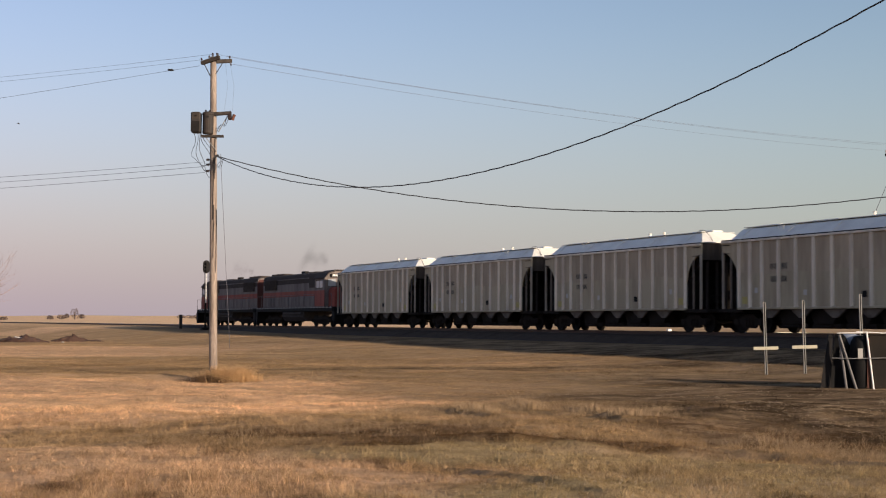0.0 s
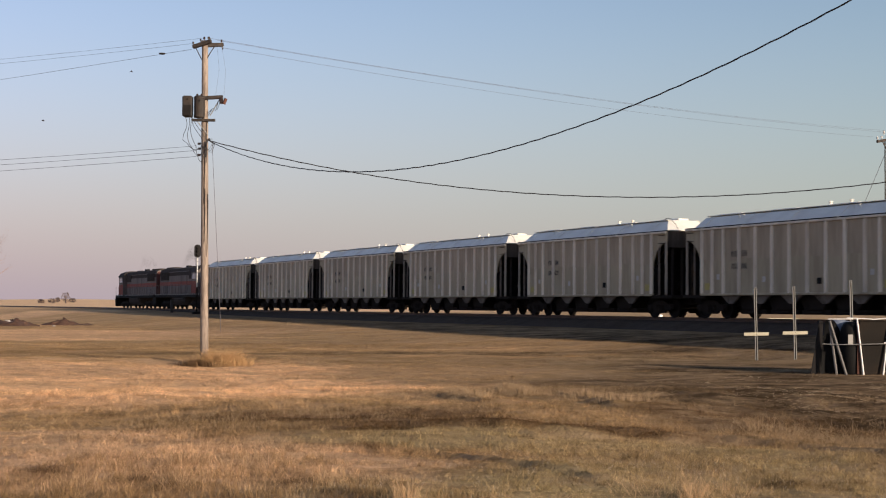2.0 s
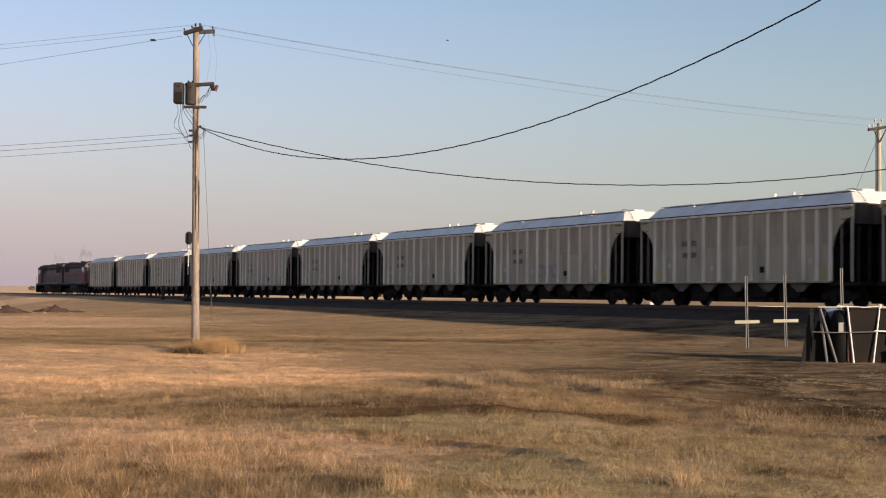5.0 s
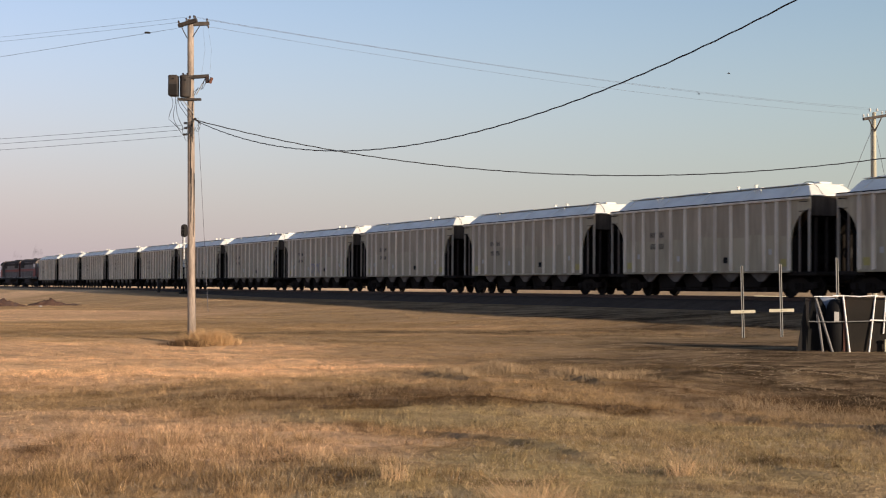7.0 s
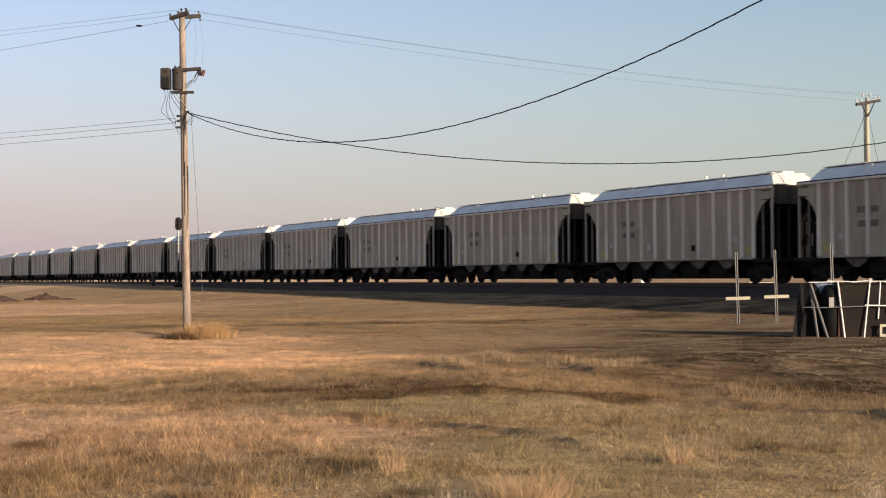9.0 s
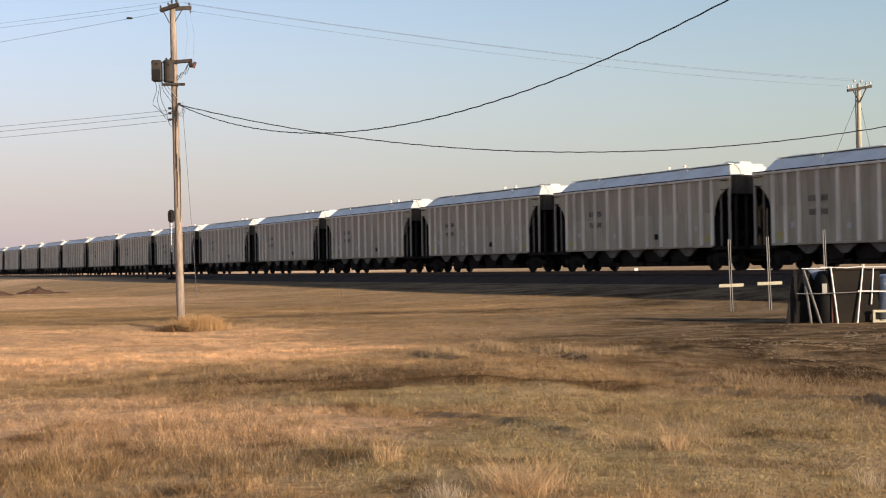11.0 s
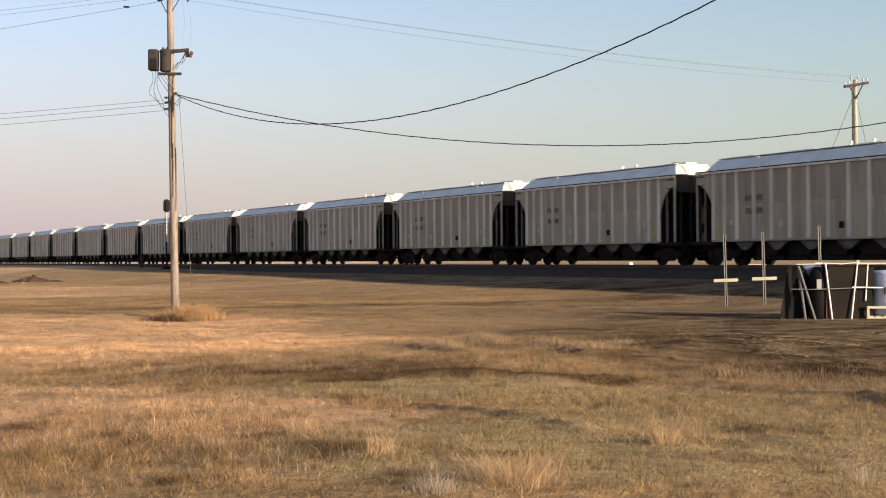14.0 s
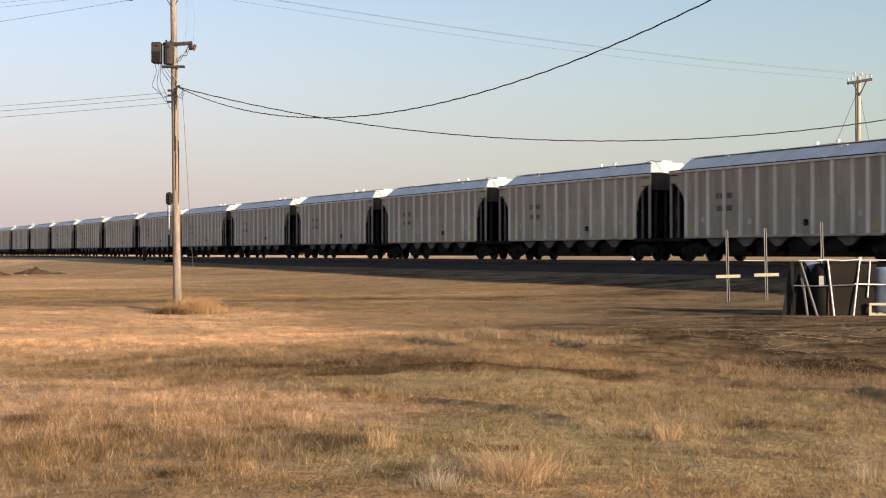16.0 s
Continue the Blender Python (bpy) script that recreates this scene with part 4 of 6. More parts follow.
def make_near_pole():
    p = thing("utility_pole", pose(-7.04, 40.96, gz(-7.09, 40.96) + 0.11), "weathered wooden utility pole carrying a transformer", "utility pole")
    lean = -0.12
    prof = [(0.118 - 0.030 * k / 12, 9.05 * k / 12) for k in range(13)]
    s = Shape().lathe(prof, 14)
    rnd = random.Random(2)
    s.v = [(x * rnd.uniform(0.97, 1.03) + lean * z / 9.0, y * rnd.uniform(0.97, 1.03), z - (0.5 if z == 0 else 0)) for x, y, z in s.v]
    shaft = part("shaft", s, M_POLE, p, smooth=True)
    for k in range(9):
        a, z0 = rnd.uniform(3.4, 6.2), rnd.uniform(0.6, 6.5)
        r0 = 0.114 - 0.0036 * z0
        part("check", Shape().box(-0.006, 0.006, -0.006, 0.01, z0, z0 + rnd.uniform(0.6, 1.8), pose(r0 * math.cos(a) + lean * z0 / 9, r0 * math.sin(a), 0, 0, 0.55, math.degrees(a) + 90)), M_ARM, shaft, "dark weather crack")
    part("check", Shape().box(-0.007, 0.007, -0.012, 0.004, 1.6, 5.9, pose(-0.108, -0.03, 0, 0, 0.15)), M_ARM, shaft, "dark weather crack")
    part("check", Shape().box(-0.006, 0.006, -0.012, 0.004, 7.5, 8.8, pose(-0.085, -0.06, 0, 0, -0.45)), M_ARM, shaft, "dark weather crack")
    turn = pose(-0.19, -0.12, 8.93, 0, -15, -14)
    arm = part("crossarm", Shape().box(-0.28, 0.30, -0.05, 0.05, -0.055, 0.055, turn, chamfer=0.012), M_ARM, p, "dark timber crossarm")
    for x in (-0.24, 0.0, 0.24):
        insulator(arm, turn @ pose(x, 0, 0.055), 0.09)
    turn2 = pose(0.12, 0.12, 8.95, 0, -8, 32)
    arm2 = part("crossarm", Shape().box(-0.26, 0.28, -0.05, 0.05, -0.055, 0.055, turn2, chamfer=0.012), M_ARM, p, "dark timber crossarm")
    for x in (-0.1, 0.24):
        insulator(arm2, turn2 @ pose(x, 0, 0.055), 0.09)
    insulator(arm2, turn2 @ pose(0.25, 0, -0.055, 180), 0.08)
    part("crossarm_brace", Shape().rod((-0.36, -0.16, 8.84), (-0.19, -0.09, 8.5), 0.013, sides=6), M_ARM, p)
    part("crossarm_brace", Shape().rod((0.14, 0.06, 8.9), (-0.04, -0.06, 8.55), 0.013, sides=6), M_ARM, p)
    for x in (-0.14, 0.0):
        part("pole_top_pin", Shape().rod((x, 0, 8.9), (x, 0, 9.08), 0.012, sides=6), M_ARM, p)
        insulator(p, pose(x, 0, 9.06), 0.10)
    # transformer, cut-outs and their brackets
    t = part("transformer", Shape().lathe([(0.13, 0), (0.155, 0.03), (0.155, 0.54), (0.168, 0.55), (0.168, 0.59), (0.11, 0.63), (0.03, 0.64)], 18, pose(-0.22, -0.15, 6.83)), M_XFMR, p, "grey round transformer", smooth=False)
    part("lifting_bolt", Shape().rod((-0.2, -0.32, 7.3), (-0.2, -0.29, 7.3), 0.028, sides=8), M_BLACK, t, "black bolt")
    for x in (-0.28, -0.16):
        part("bushing", Shape().lathe([(0.025, 0), (0.032, 0.03), (0.02, 0.05), (0.032, 0.07), (0.012, 0.09)], 8, pose(x, -0.2, 7.42)), M_PORCELAIN, t)
    b = part("voltage_box", Shape().box(-0.69, -0.42, -0.28, 0.02, 6.86, 7.45, chamfer=0.03), M_XFMR, p, "dark box hung beside the transformer")
    part("box_cover", Shape().box(-0.68, -0.44, -0.30, -0.282, 6.88, 7.18), M_BLACK, b)
    part("box_bolt", Shape().rod((-0.54, -0.305, 7.34), (-0.54, -0.28, 7.34), 0.025, sides=8), M_BLACK, b, "black bolt")
    part("support_arm", Shape().box(-0.27, 0.27, -0.14, -0.06, -0.05, 0.05, pose(0.16, 0, 7.42, 0, -4), chamfer=0.01), M_ARM, p)
    for k in range(2):
        part("cutout_lead", Shape().tube([(0.36 - 0.06 * k, -0.12, 7.3), (0.28 - 0.05 * k, -0.14, 7.08 - 0.05 * k), (0.14, -0.14, 7.1), (0.02, -0.12, 6.98 - 0.08 * k)], 0.008, 5), M_CABLE, p)
    part("support_arm", Shape().box(-0.42, 0.22, -0.16, -0.06, 6.74, 6.81, chamfer=0.01), M_ARM, p)
    part("arm_strut", Shape().rod((0.35, -0.1, 7.4), (0.07, -0.1, 6.9), 0.014, sides=6), M_GALV, p)
    part("arm_strut", Shape().rod((-0.28, -0.1, 6.74), (0.02, -0.1, 6.35), 0.014, sides=6), M_GALV, p)
    c = part("cutout", Shape().box(0.34, 0.44, -0.2, -0.06, 7.24, 7.42, chamfer=0.02), M_PORCELAIN, p, "brown fuse cut-out")
    part("fuse_tube", Shape().rod((0.47, -0.2, 7.22), (0.53, -0.2, 7.38), 0.045, sides=10), M_RUST, c, "reddish fuse tube")
    # hanging leads
    rnd = random.Random(5)
    for k in range(5):
        x0, x1, low = -0.6 + 0.06 * k, -0.62 + 0.15 * k, 6.2 - 0.1 * (k % 3)
        pts = [(x0 + (x1 - x0) * q + 0.05 * math.sin(5 * q + k), -0.2, 6.85 + (low - 6.85) * q) for q in np.linspace(0, 1, 9)]
        pts += [(x1 + (0.0 - x1) * q, -0.15, low - 0.45 * math.sin(q * math.pi) * (0.6 + 0.15 * k) - 0.0 * q) for q in np.linspace(0.1, 1, 9)]
        part("lead_cable", Shape().tube(pts, 0.0075, 5), M_CABLE, p)
    for x in (0.16, 0.42):
        part("drop_lead", Shape().tube([(0.15 + x * 0.5, -0.05, 8.9), (0.2 + x * 0.7, -0.1, 8.2), (0.08 + x * 0.9, -0.1, 7.5)], 0.002, 4), M_WIRE, p)
    part("guy_wire", Shape().tube([(0.1, 0.1, 6.3), (0.42, 0.2, 0.8)], 0.006, 4), M_WIRE, p, "thin grey guy wire")
    for z in (6.12, 5.98, 5.80):
        insulator(p, pose(-0.16, 0, z, 0, -90), 0.12)
    part("cable_clamp", Shape().box(0.02, 0.09, -0.13, -0.06, 6.2, 6.26, chamfer=0.01), M_CABLE, p)
    for k in range(3):
        part("service_loop", Shape().tube([(0.03, -0.1, 6.23), (-0.10 + 0.03 * k, -0.16, 6.02 - 0.05 * k), (0.06 + 0.05 * k, -0.16, 5.94 - 0.04 * k), (0.15 + 0.03 * k, -0.1, 6.1), (0.13, -0.05, 6.2)], 0.007, 5), M_CABLE, p)
    return p


def make_far_pole():
    p0 = bearing(-16.49, 0, 76)
    z = gz(p0.x, p0.y)
    p = thing("utility_pole", pose(p0.x, p0.y, z), "pale bleached wooden utility pole beyond the track", "utility pole")
    h = bearing(-16.49, 6.62, 76).z - z
    part("shaft", Shape().lathe([(0.14, -0.4), (0.122, h * 0.5), (0.095, h), (0.05, h + 0.03)], 14), M_PALEPOLE, p)
    part("ground_strip", Shape().box(-0.17, -0.13, -0.03, 0.03, 1.0, h - 0.3), M_ARM, p, "dark cable guard")
    turn = pose(0, -0.2, h - 0.25, 0, -10, 30)
    arm = part("crossarm", Shape().box(-0.85, 0.85, -0.06, 0.06, -0.07, 0.07, turn, chamfer=0.015), M_ARM, p, "dark timber crossarm")
    for x in (-0.8, -0.5, 0.5, 0.8):
        insulator(arm, turn @ pose(x, 0, 0.07), 0.17, M_GLAZED)
    for x in (-0.2, 0.15):
        insulator(p, pose(x, 0, h + 0.02), 0.19, M_GLAZED)
    for x in (-0.5, 0.5):
        part("crossarm_brace", Shape().rod(turn @ Vector((x, 0, 0)), (0, -0.15, h - 0.95), 0.03, sides=6), M_ARM, p)
    for x in (-1.6, 0.9):
        part("guy_wire", Shape().tube([(0, 0, h - 0.6), (x, 0.3, h - 4.6), (x * 1.9, 0.6, h - 8.4)], 0.012, 4), M_WIRE, p, "thin grey guy wire")
    return p


make_near_pole()
make_far_pole()


def line(name, a, b, sag, r, material, label, group, twist=0.0, steps=40, over=1.0):
    a, b = Vector(a), Vector(b)
    pts = []
    for i in range(steps + 1):
        k = over * i / steps
        p = a.lerp(b, k) - Vector((0, 0, 4 * sag * k * (1 - k)))
        if twist:
            p.z += twist * math.sin(k * (b - a).length * 11.0)
        pts.append(p)
    return solid(name, Shape().tube(pts, r, 5), material, Matrix.Identity(4), label, "overhead cable", group)


base = Vector((-7.09, 40.96, gz(-7.09, 40.96) + 0.09))
head = base + Vector((0.05, 0, 6.24))
line("service_cable", head, (9, 12, 7.98), 2.60, 0.012, M_CABLE, "thick black twisted service cable from the pole", "service cables", 0.004, 420)
line("service_cable", head + Vector((0, 0, 0.0)), (16, 36, 5.79), 1.47, 0.014, M_CABLE, "thick black twisted service cable from the pole", "service cables", 0.004, 420, 1.12)
far_head = bearing(-16.49, 6.7, 76)
for dx, dz, fx, fz in ((0.06, 0.16, -0.15, 0.12), (0.28, 0.10, 0.75, -0.02), (0.38, -0.10, -0.75, -0.2)):
    line("power_line", base + Vector((dx, 0, 8.98 + dz)), far_head + Vector((fx, 0, fz)), 0.3, 0.0040, M_WIRE, "thin grey power line between the poles", "power lines")
for dx, dz in ((-0.4, 0.04), (-0.08, 0.20)):
    line("power_line", base + Vector((dx, 0, 8.95 + dz)), (-45, 55, 9.25 + dz), 0.5, 0.0036, M_WIRE, "thin grey power line from the pole top", "power lines")
guy = line("span_guy", base + Vector((-0.45, 0, 8.82)), (-45, 55, 6.0), 0.15, 0.005, M_WIRE, "thin span wire with a strain insulator", "power lines")
q = (base + Vector((-0.45, 0, 8.82))).lerp(Vector((-45, 55, 6.0)), 0.024)
part("strain_insulator", Shape().lathe([(0.01, -0.09), (0.028, -0.06), (0.032, 0), (0.028, 0.06), (0.01, 0.09)], 10, Matrix.Translation(q) @ pose(0, 0, 0, 0, 90, 20)), M_BLACK, guy)
for z0, z1 in ((6.08, 6.25), (5.95, 6.0), (5.78, 5.75)):
    line("power_line", base + Vector((-0.26, 0, z0)), (-45, 55, z1), 0.42, 0.005, M_CABLE, "dark low power line leaving the pole", "power lines")


def make_signal():
    s = thing("railway_signal", on_track(137.4, -4.55, gz(*(U * 137.4 + N * (CENTRE - 4.55)).xy) - RAIL_Z), "trackside signal mast with a black oval head", "railway signal")
    base_z = s.matrix_basis.translation.z
    top = 7.45 - base_z
    part("foundation", Shape().box(-0.4, 0.4, -0.4, 0.4, -0.2, 0.25, chamfer=0.04), M_BIN, s)
    part("lower_mast", Shape().rod((0, 0, 0.2), (0, 0, 2.6), 0.075, sides=12), M_BIN, s, "dull grey lower mast")
    part("mast", Shape().rod((0, 0, 2.6), (0, 0, top - 0.9), 0.06, sides=12), M_GLAZED, s, "pale grey mast")
    oval = [(0.31 * math.cos(a), top - 0.62 + (0.32 if math.sin(a) > 0 else -0.32) + 0.31 * math.sin(a)) for a in np.linspace(0, 2 * math.pi, 25)[:-1]]
    head = Shape().slab([(y, z) for y, z in oval], "x", -0.06, 0.06)
    hd = part("signal_head", head, M_BLACK, s, "black oval target")
    for z in (top - 0.95, top - 0.62, top - 0.29):
        part("hood", Shape().lathe([(0.11, 0), (0.12, 0.22)], 12, pose(-0.06, 0, z, 0, -90), caps=True), M_BLACK, hd)
    lad = Shape()
    for y in (-0.2, 0.2):
        lad.rod((-0.45, y, 0.1), (-0.2, y, top - 1.2), 0.02, sides=6)
    for k in range(14):
        z = 0.4 + k * 0.36
        lad.rod((-0.45 + 0.25 * z / top, -0.2, z), (-0.45 + 0.25 * z / top, 0.2, z), 0.013, sides=6)
    part("ladder", lad, M_UNDER, s, "dark maintenance ladder")
    p = U * 147 + N * (CENTRE - 4.6)
    case = thing("relay_post", on_track(147, -4.6, gz(p.x, p.y) - RAIL_Z), "short grey-brown trackside equipment post", "equipment post")
    part("body", Shape().box(-0.15, 0.15, -0.14, 0.14, -0.1, 1.35, chamfer=0.04), M_XFMR, case)
    part("cap", Shape().box(-0.19, 0.19, -0.18, 0.18, 1.352, 1.42, chamfer=0.02), M_UNDER, case)


make_signal()


# ---- the yard corner with posts and stacked gear ----
def make_posts():
    for (x, y), h, board in (((9.27, 44.98), 2.30, True), ((10.38, 44.64), 2.31, True), ((11.97, 44.1), 2.36, False)):
        p = thing("steel_post", pose(x, y, gz(x, y) - 0.07, 0, -1.4), "galvanised channel post with a pale board" if board else "galvanised channel post rising behind the stack", "post", "channel posts")
        for dx in (-0.028, 0.028):
            part("flange", Shape().box(dx - 0.010, dx + 0.010, -0.03, 0.03, -0.3, h), M_GALV, p)
        part("web", Shape().box(-0.0178, 0.0178, 0.0, 0.012, -0.3, h - 0.01), M_UNDER, p, "dark channel web")
        if board:
            b = part("board", Shape().box(-0.38, 0.38, -0.06, -0.032, 0.83, 0.93, chamfer=0.006), M_BOARD, p, "pale timber crosspiece")
            part("bolt", Shape().lathe([(0.015, 0), (0.012, 0.012)], 8, pose(0, -0.06, 0.88, 90)), M_UNDER, b)


make_posts()


def make_stack():
    """Sheets, a bin, a tank and a pallet held by leaning pale bars."""
    ox, oy = 10.22, 36.63
    z = gz(ox, oy) - 0.04

    def at(x, y=0.0, zz=0.0, **k):
        return pose(ox + x, oy + y, z + zz, **k)

    sheet = thing("black_sheet", at(-0.62, 0.25), "black plastic sheet hung over a crate, slack folds", "plastic sheet")
    k, rows = 14, 7
    s = Shape()
    for d in (0.0, 0.02):
        for j in range(rows):
            for i in range(k):
                q, h = i / (k - 1), 1.38 * j / (rows - 1)
                s.v.append((-0.40 + 0.10 * h + q * (0.98 - 0.12 * h), d + 0.03 * math.sin(9 * q + 2 * h) + 0.05 * (1.4 - h), h * (1 - 0.24 * math.exp(-((q - 0.52) / 0.2) ** 2)) + (0.05 * math.sin(6 * q) if j == rows - 1 else 0)))
    n0 = k * rows
    for d in range(2):
        s.f += [(d * n0 + j * k + i, d * n0 + j * k + i + 1, d * n0 + (j + 1) * k + i + 1, d * n0 + (j + 1) * k + i) for j in range(rows - 1) for i in range(k - 1)]
    part("sheet", s, M_TARP, sheet, smooth=True)
    part("side_fold", Shape().slab([(0.03, 0.0), (0.22, 0.0), (0.2, 1.36), (0.05, 1.38)], "x", -0.42, -0.39), M_TARP, sheet)
    part("slack_edge", Shape().slab([(-0.66, 0.0), (-0.40, 0.0), (-0.34, 1.36), (-0.44, 1.39)], "y", -0.05, -0.02), M_BLACK, sheet, "dusty brownish slack edge")
    for x, w in ((-0.13, 0.07), (0.36, 0.11)):
        part("pale_tag", Shape().box(x - w / 2, x + w / 2, -0.035, -0.025, 0.76, 1.08), M_TAG, sheet, "weathered white rectangular tag")

    tank0 = thing("drum_tank", at(-0.40, 0.80), "dull blue plastic tank behind black sheet", "tank")
    part("tank_body", Shape().lathe([(0.28, 0.0), (0.30, 0.03), (0.30, 1.25), (0.26, 1.36), (0.12, 1.40)], 20), M_HAZYTANK, tank0, smooth=True)
    drum = thing("black_barrel", at(-0.30, 0.16), "black plastic barrel with a domed top", "barrel")
    part("barrel_body", Shape().lathe([(0.2, 0), (0.25, 0.05), (0.26, 0.5), (0.26, 0.95), (0.22, 1.2), (0.15, 1.33), (0.06, 1.36)], 20), M_TARP, drum, smooth=True)
    part("barrel_label", Shape().box(-0.12, 0.0, -0.285, -0.268, 0.78, 1.04), M_TAG, drum, "weathered white paper label")

    bin_ = thing("grey_bin", at(0.24, 0.17), "large dark grey plastic bin, scuffed", "bin")
    part("bin_shell", Shape().slab([(-0.36, 0.02), (0.30, 0.02), (0.42, 1.36), (-0.36, 1.36)], "y", -0.28, 0.28), M_BIN, bin_)
    part("bin_rim", Shape().box(-0.4, 0.45, -0.31, 0.31, 1.362, 1.41, chamfer=0.012), M_BIN, bin_)
    part("rust_edge", Shape().box(-0.43, -0.37, -0.29, -0.2, 0.05, 1.3), M_RUST, bin_, "rust-red steel edge")
    bin2 = thing("grey_bin", at(0.80, 0.22), "narrow dark grey plastic bin, scuffed", "bin")
    part("bin_shell", Shape().slab([(-0.24, 0.02), (0.2, 0.02), (0.26, 1.34), (-0.2, 1.34)], "y", -0.25, 0.25), M_BIN, bin2)

    pallet = thing("wooden_pallet", at(1.35, 0.3), "pale timber pallet on the soil", "pallet")
    for y in (-0.4, 0.0, 0.4):
        part("runner", Shape().box(-0.5, 0.75, y - 0.04, y + 0.04, 0.0, 0.09), M_BOARD, pallet)
    for i in range(7):
        x = -0.48 + i * 0.19
        part("deck_board", Shape().box(x, x + 0.13, -0.45, 0.45, 0.092, 0.115), M_BOARD, pallet)
    part("upright", Shape().box(-0.52, -0.46, -0.47, -0.41, 0.0, 0.36), M_BOARD, pallet)
    part("front_rail", Shape().box(-0.52, 0.8, -0.49, -0.46, 0.30, 0.36), M_BOARD, pallet)
    tank = thing("white_tank", at(1.62, 0.32, 0.116), "white plastic tank on a timber pallet", "tank")
    part("tank_body", Shape().lathe([(0.50, 0.0), (0.56, 0.05), (0.57, 0.4), (0.57, 1.0), (0.54, 1.09), (0.44, 1.13), (0.12, 1.15)], 28), M_TANK, tank, smooth=True)
    part("tank_cap", Shape().lathe([(0.11, 1.15), (0.11, 1.2), (0.03, 1.21)], 14), M_BLACK, tank)
    for i in range(3):
        part("print_bar", Shape().box(-0.36 + 0.1 * i, -0.30 + 0.1 * i, -0.575, -0.50, 0.55, 0.72), M_MARK, tank, "dark printed bar")

    frame_ = thing("timber_rack", at(-0.15, -0.12), "rack of pale leaning bars tied round the stack", "rack")
    bars = [((-0.05, 0, 1.44), (0.10, -0.06, 0.0), 0.023), ((0.76, 0, 1.47), (0.57, -0.08, 0.0), 0.022), ((1.05, 0.1, 1.42), (0.97, 0.05, 0.50), 0.02)]
    for a, b, r in bars:
        part("leaning_bar", Shape().rod(a, b, r, sides=8), M_WHITE, frame_, "white leaning bar")
    for a, b, r in (((-0.72, 0.05, 1.38), (-0.32, -0.05, 0.0), 0.034), ((-0.70, 0.1, 1.30), (-0.56, -0.02, 0.0), 0.034)):
        part("leaning_pole", Shape().rod(a, b, r, sides=8), M_PIPE, frame_, "dull grey leaning pole")
    for a, b, r in (((-0.78, 0.0, 1.42), (-0.15, 0.0, 1.43), 0.012), ((-0.30, 0.02, 1.455), (0.34, 0.0, 1.43), 0.012), ((0.30, 0.0, 1.42), (0.80, 0.0, 1.46), 0.014), ((0.62, 0.02, 1.44), (2.2, 0.1, 1.43), 0.013)):
        part("top_bar", Shape().rod(a, b, r, sides=8), M_WHITE, frame_, "white top bar")
    part("tie_wire", Shape().tube([(-0.92, -0.02, 0.80), (-0.4, -0.09, 0.79), (0.0, -0.09, 0.80), (0.64, -0.1, 0.82)], 0.012, 6), M_GALV, frame_)
    part("mid_bar", Shape().rod((0.60, -0.08, 0.84), (2.2, 0.0, 0.80), 0.018, sides=8), M_WHITE, frame_, "white middle bar")


make_stack()


# ---- grass ----
def blades(name, roots, height, lean, width, material, label, seed, kind="stuff", category="grass", m=None, heading=None, plain=False):
    """Tapered bent blades, one island each. roots: x, y, z rows; height, lean and width a value a blade."""
    rng = np.random.default_rng(seed)
    n = len(roots)
    turn, face = rng.uniform(0, 2 * math.pi, n), rng.uniform(0, 2 * math.pi, n)
    turn = turn if heading is None else heading
    out = np.stack([np.cos(turn), np.sin(turn), np.zeros(n)], 1) * (lean * height)[:, None]
    wide = np.stack([np.cos(face), np.sin(face), np.zeros(n)], 1) * width[:, None]
    up = np.zeros((n, 3))
    up[:, 2] = height
    tip = roots + out + up
    if plain:
        v = np.stack([roots - wide, roots + wide, tip], 1).reshape(-1, 3)
        loops, starts = np.arange(3 * n), 3 * np.arange(n)
    else:
        mid = roots + 0.35 * out + 0.6 * up
        v = np.stack([roots - wide, roots + wide, mid + 0.7 * wide, mid - 0.7 * wide, tip], 1).reshape(-1, 3)
        k = 5 * np.arange(n)[:, None]
        loops = np.concatenate([k + [0, 1, 2, 3], k + [3, 2, 4]], 1).ravel()
        starts = (7 * np.arange(n)[:, None] + [0, 4]).ravel()
    me = bpy.data.meshes.new(name)
    me.vertices.add(len(v))
    me.vertices.foreach_set("co", v.astype(np.float32).ravel())
    me.loops.add(len(loops))
    me.loops.foreach_set("vertex_index", loops.astype(np.int32))
    me.polygons.add(len(starts))
    me.polygons.foreach_set("loop_start", starts.astype(np.int32))
    me.update(calc_edges=True)
    me.materials.append(material)
    ob = new(name, me)
    if m is not None:
        ob.matrix_basis = m
    return tagged(ob, label, category, kind=kind)


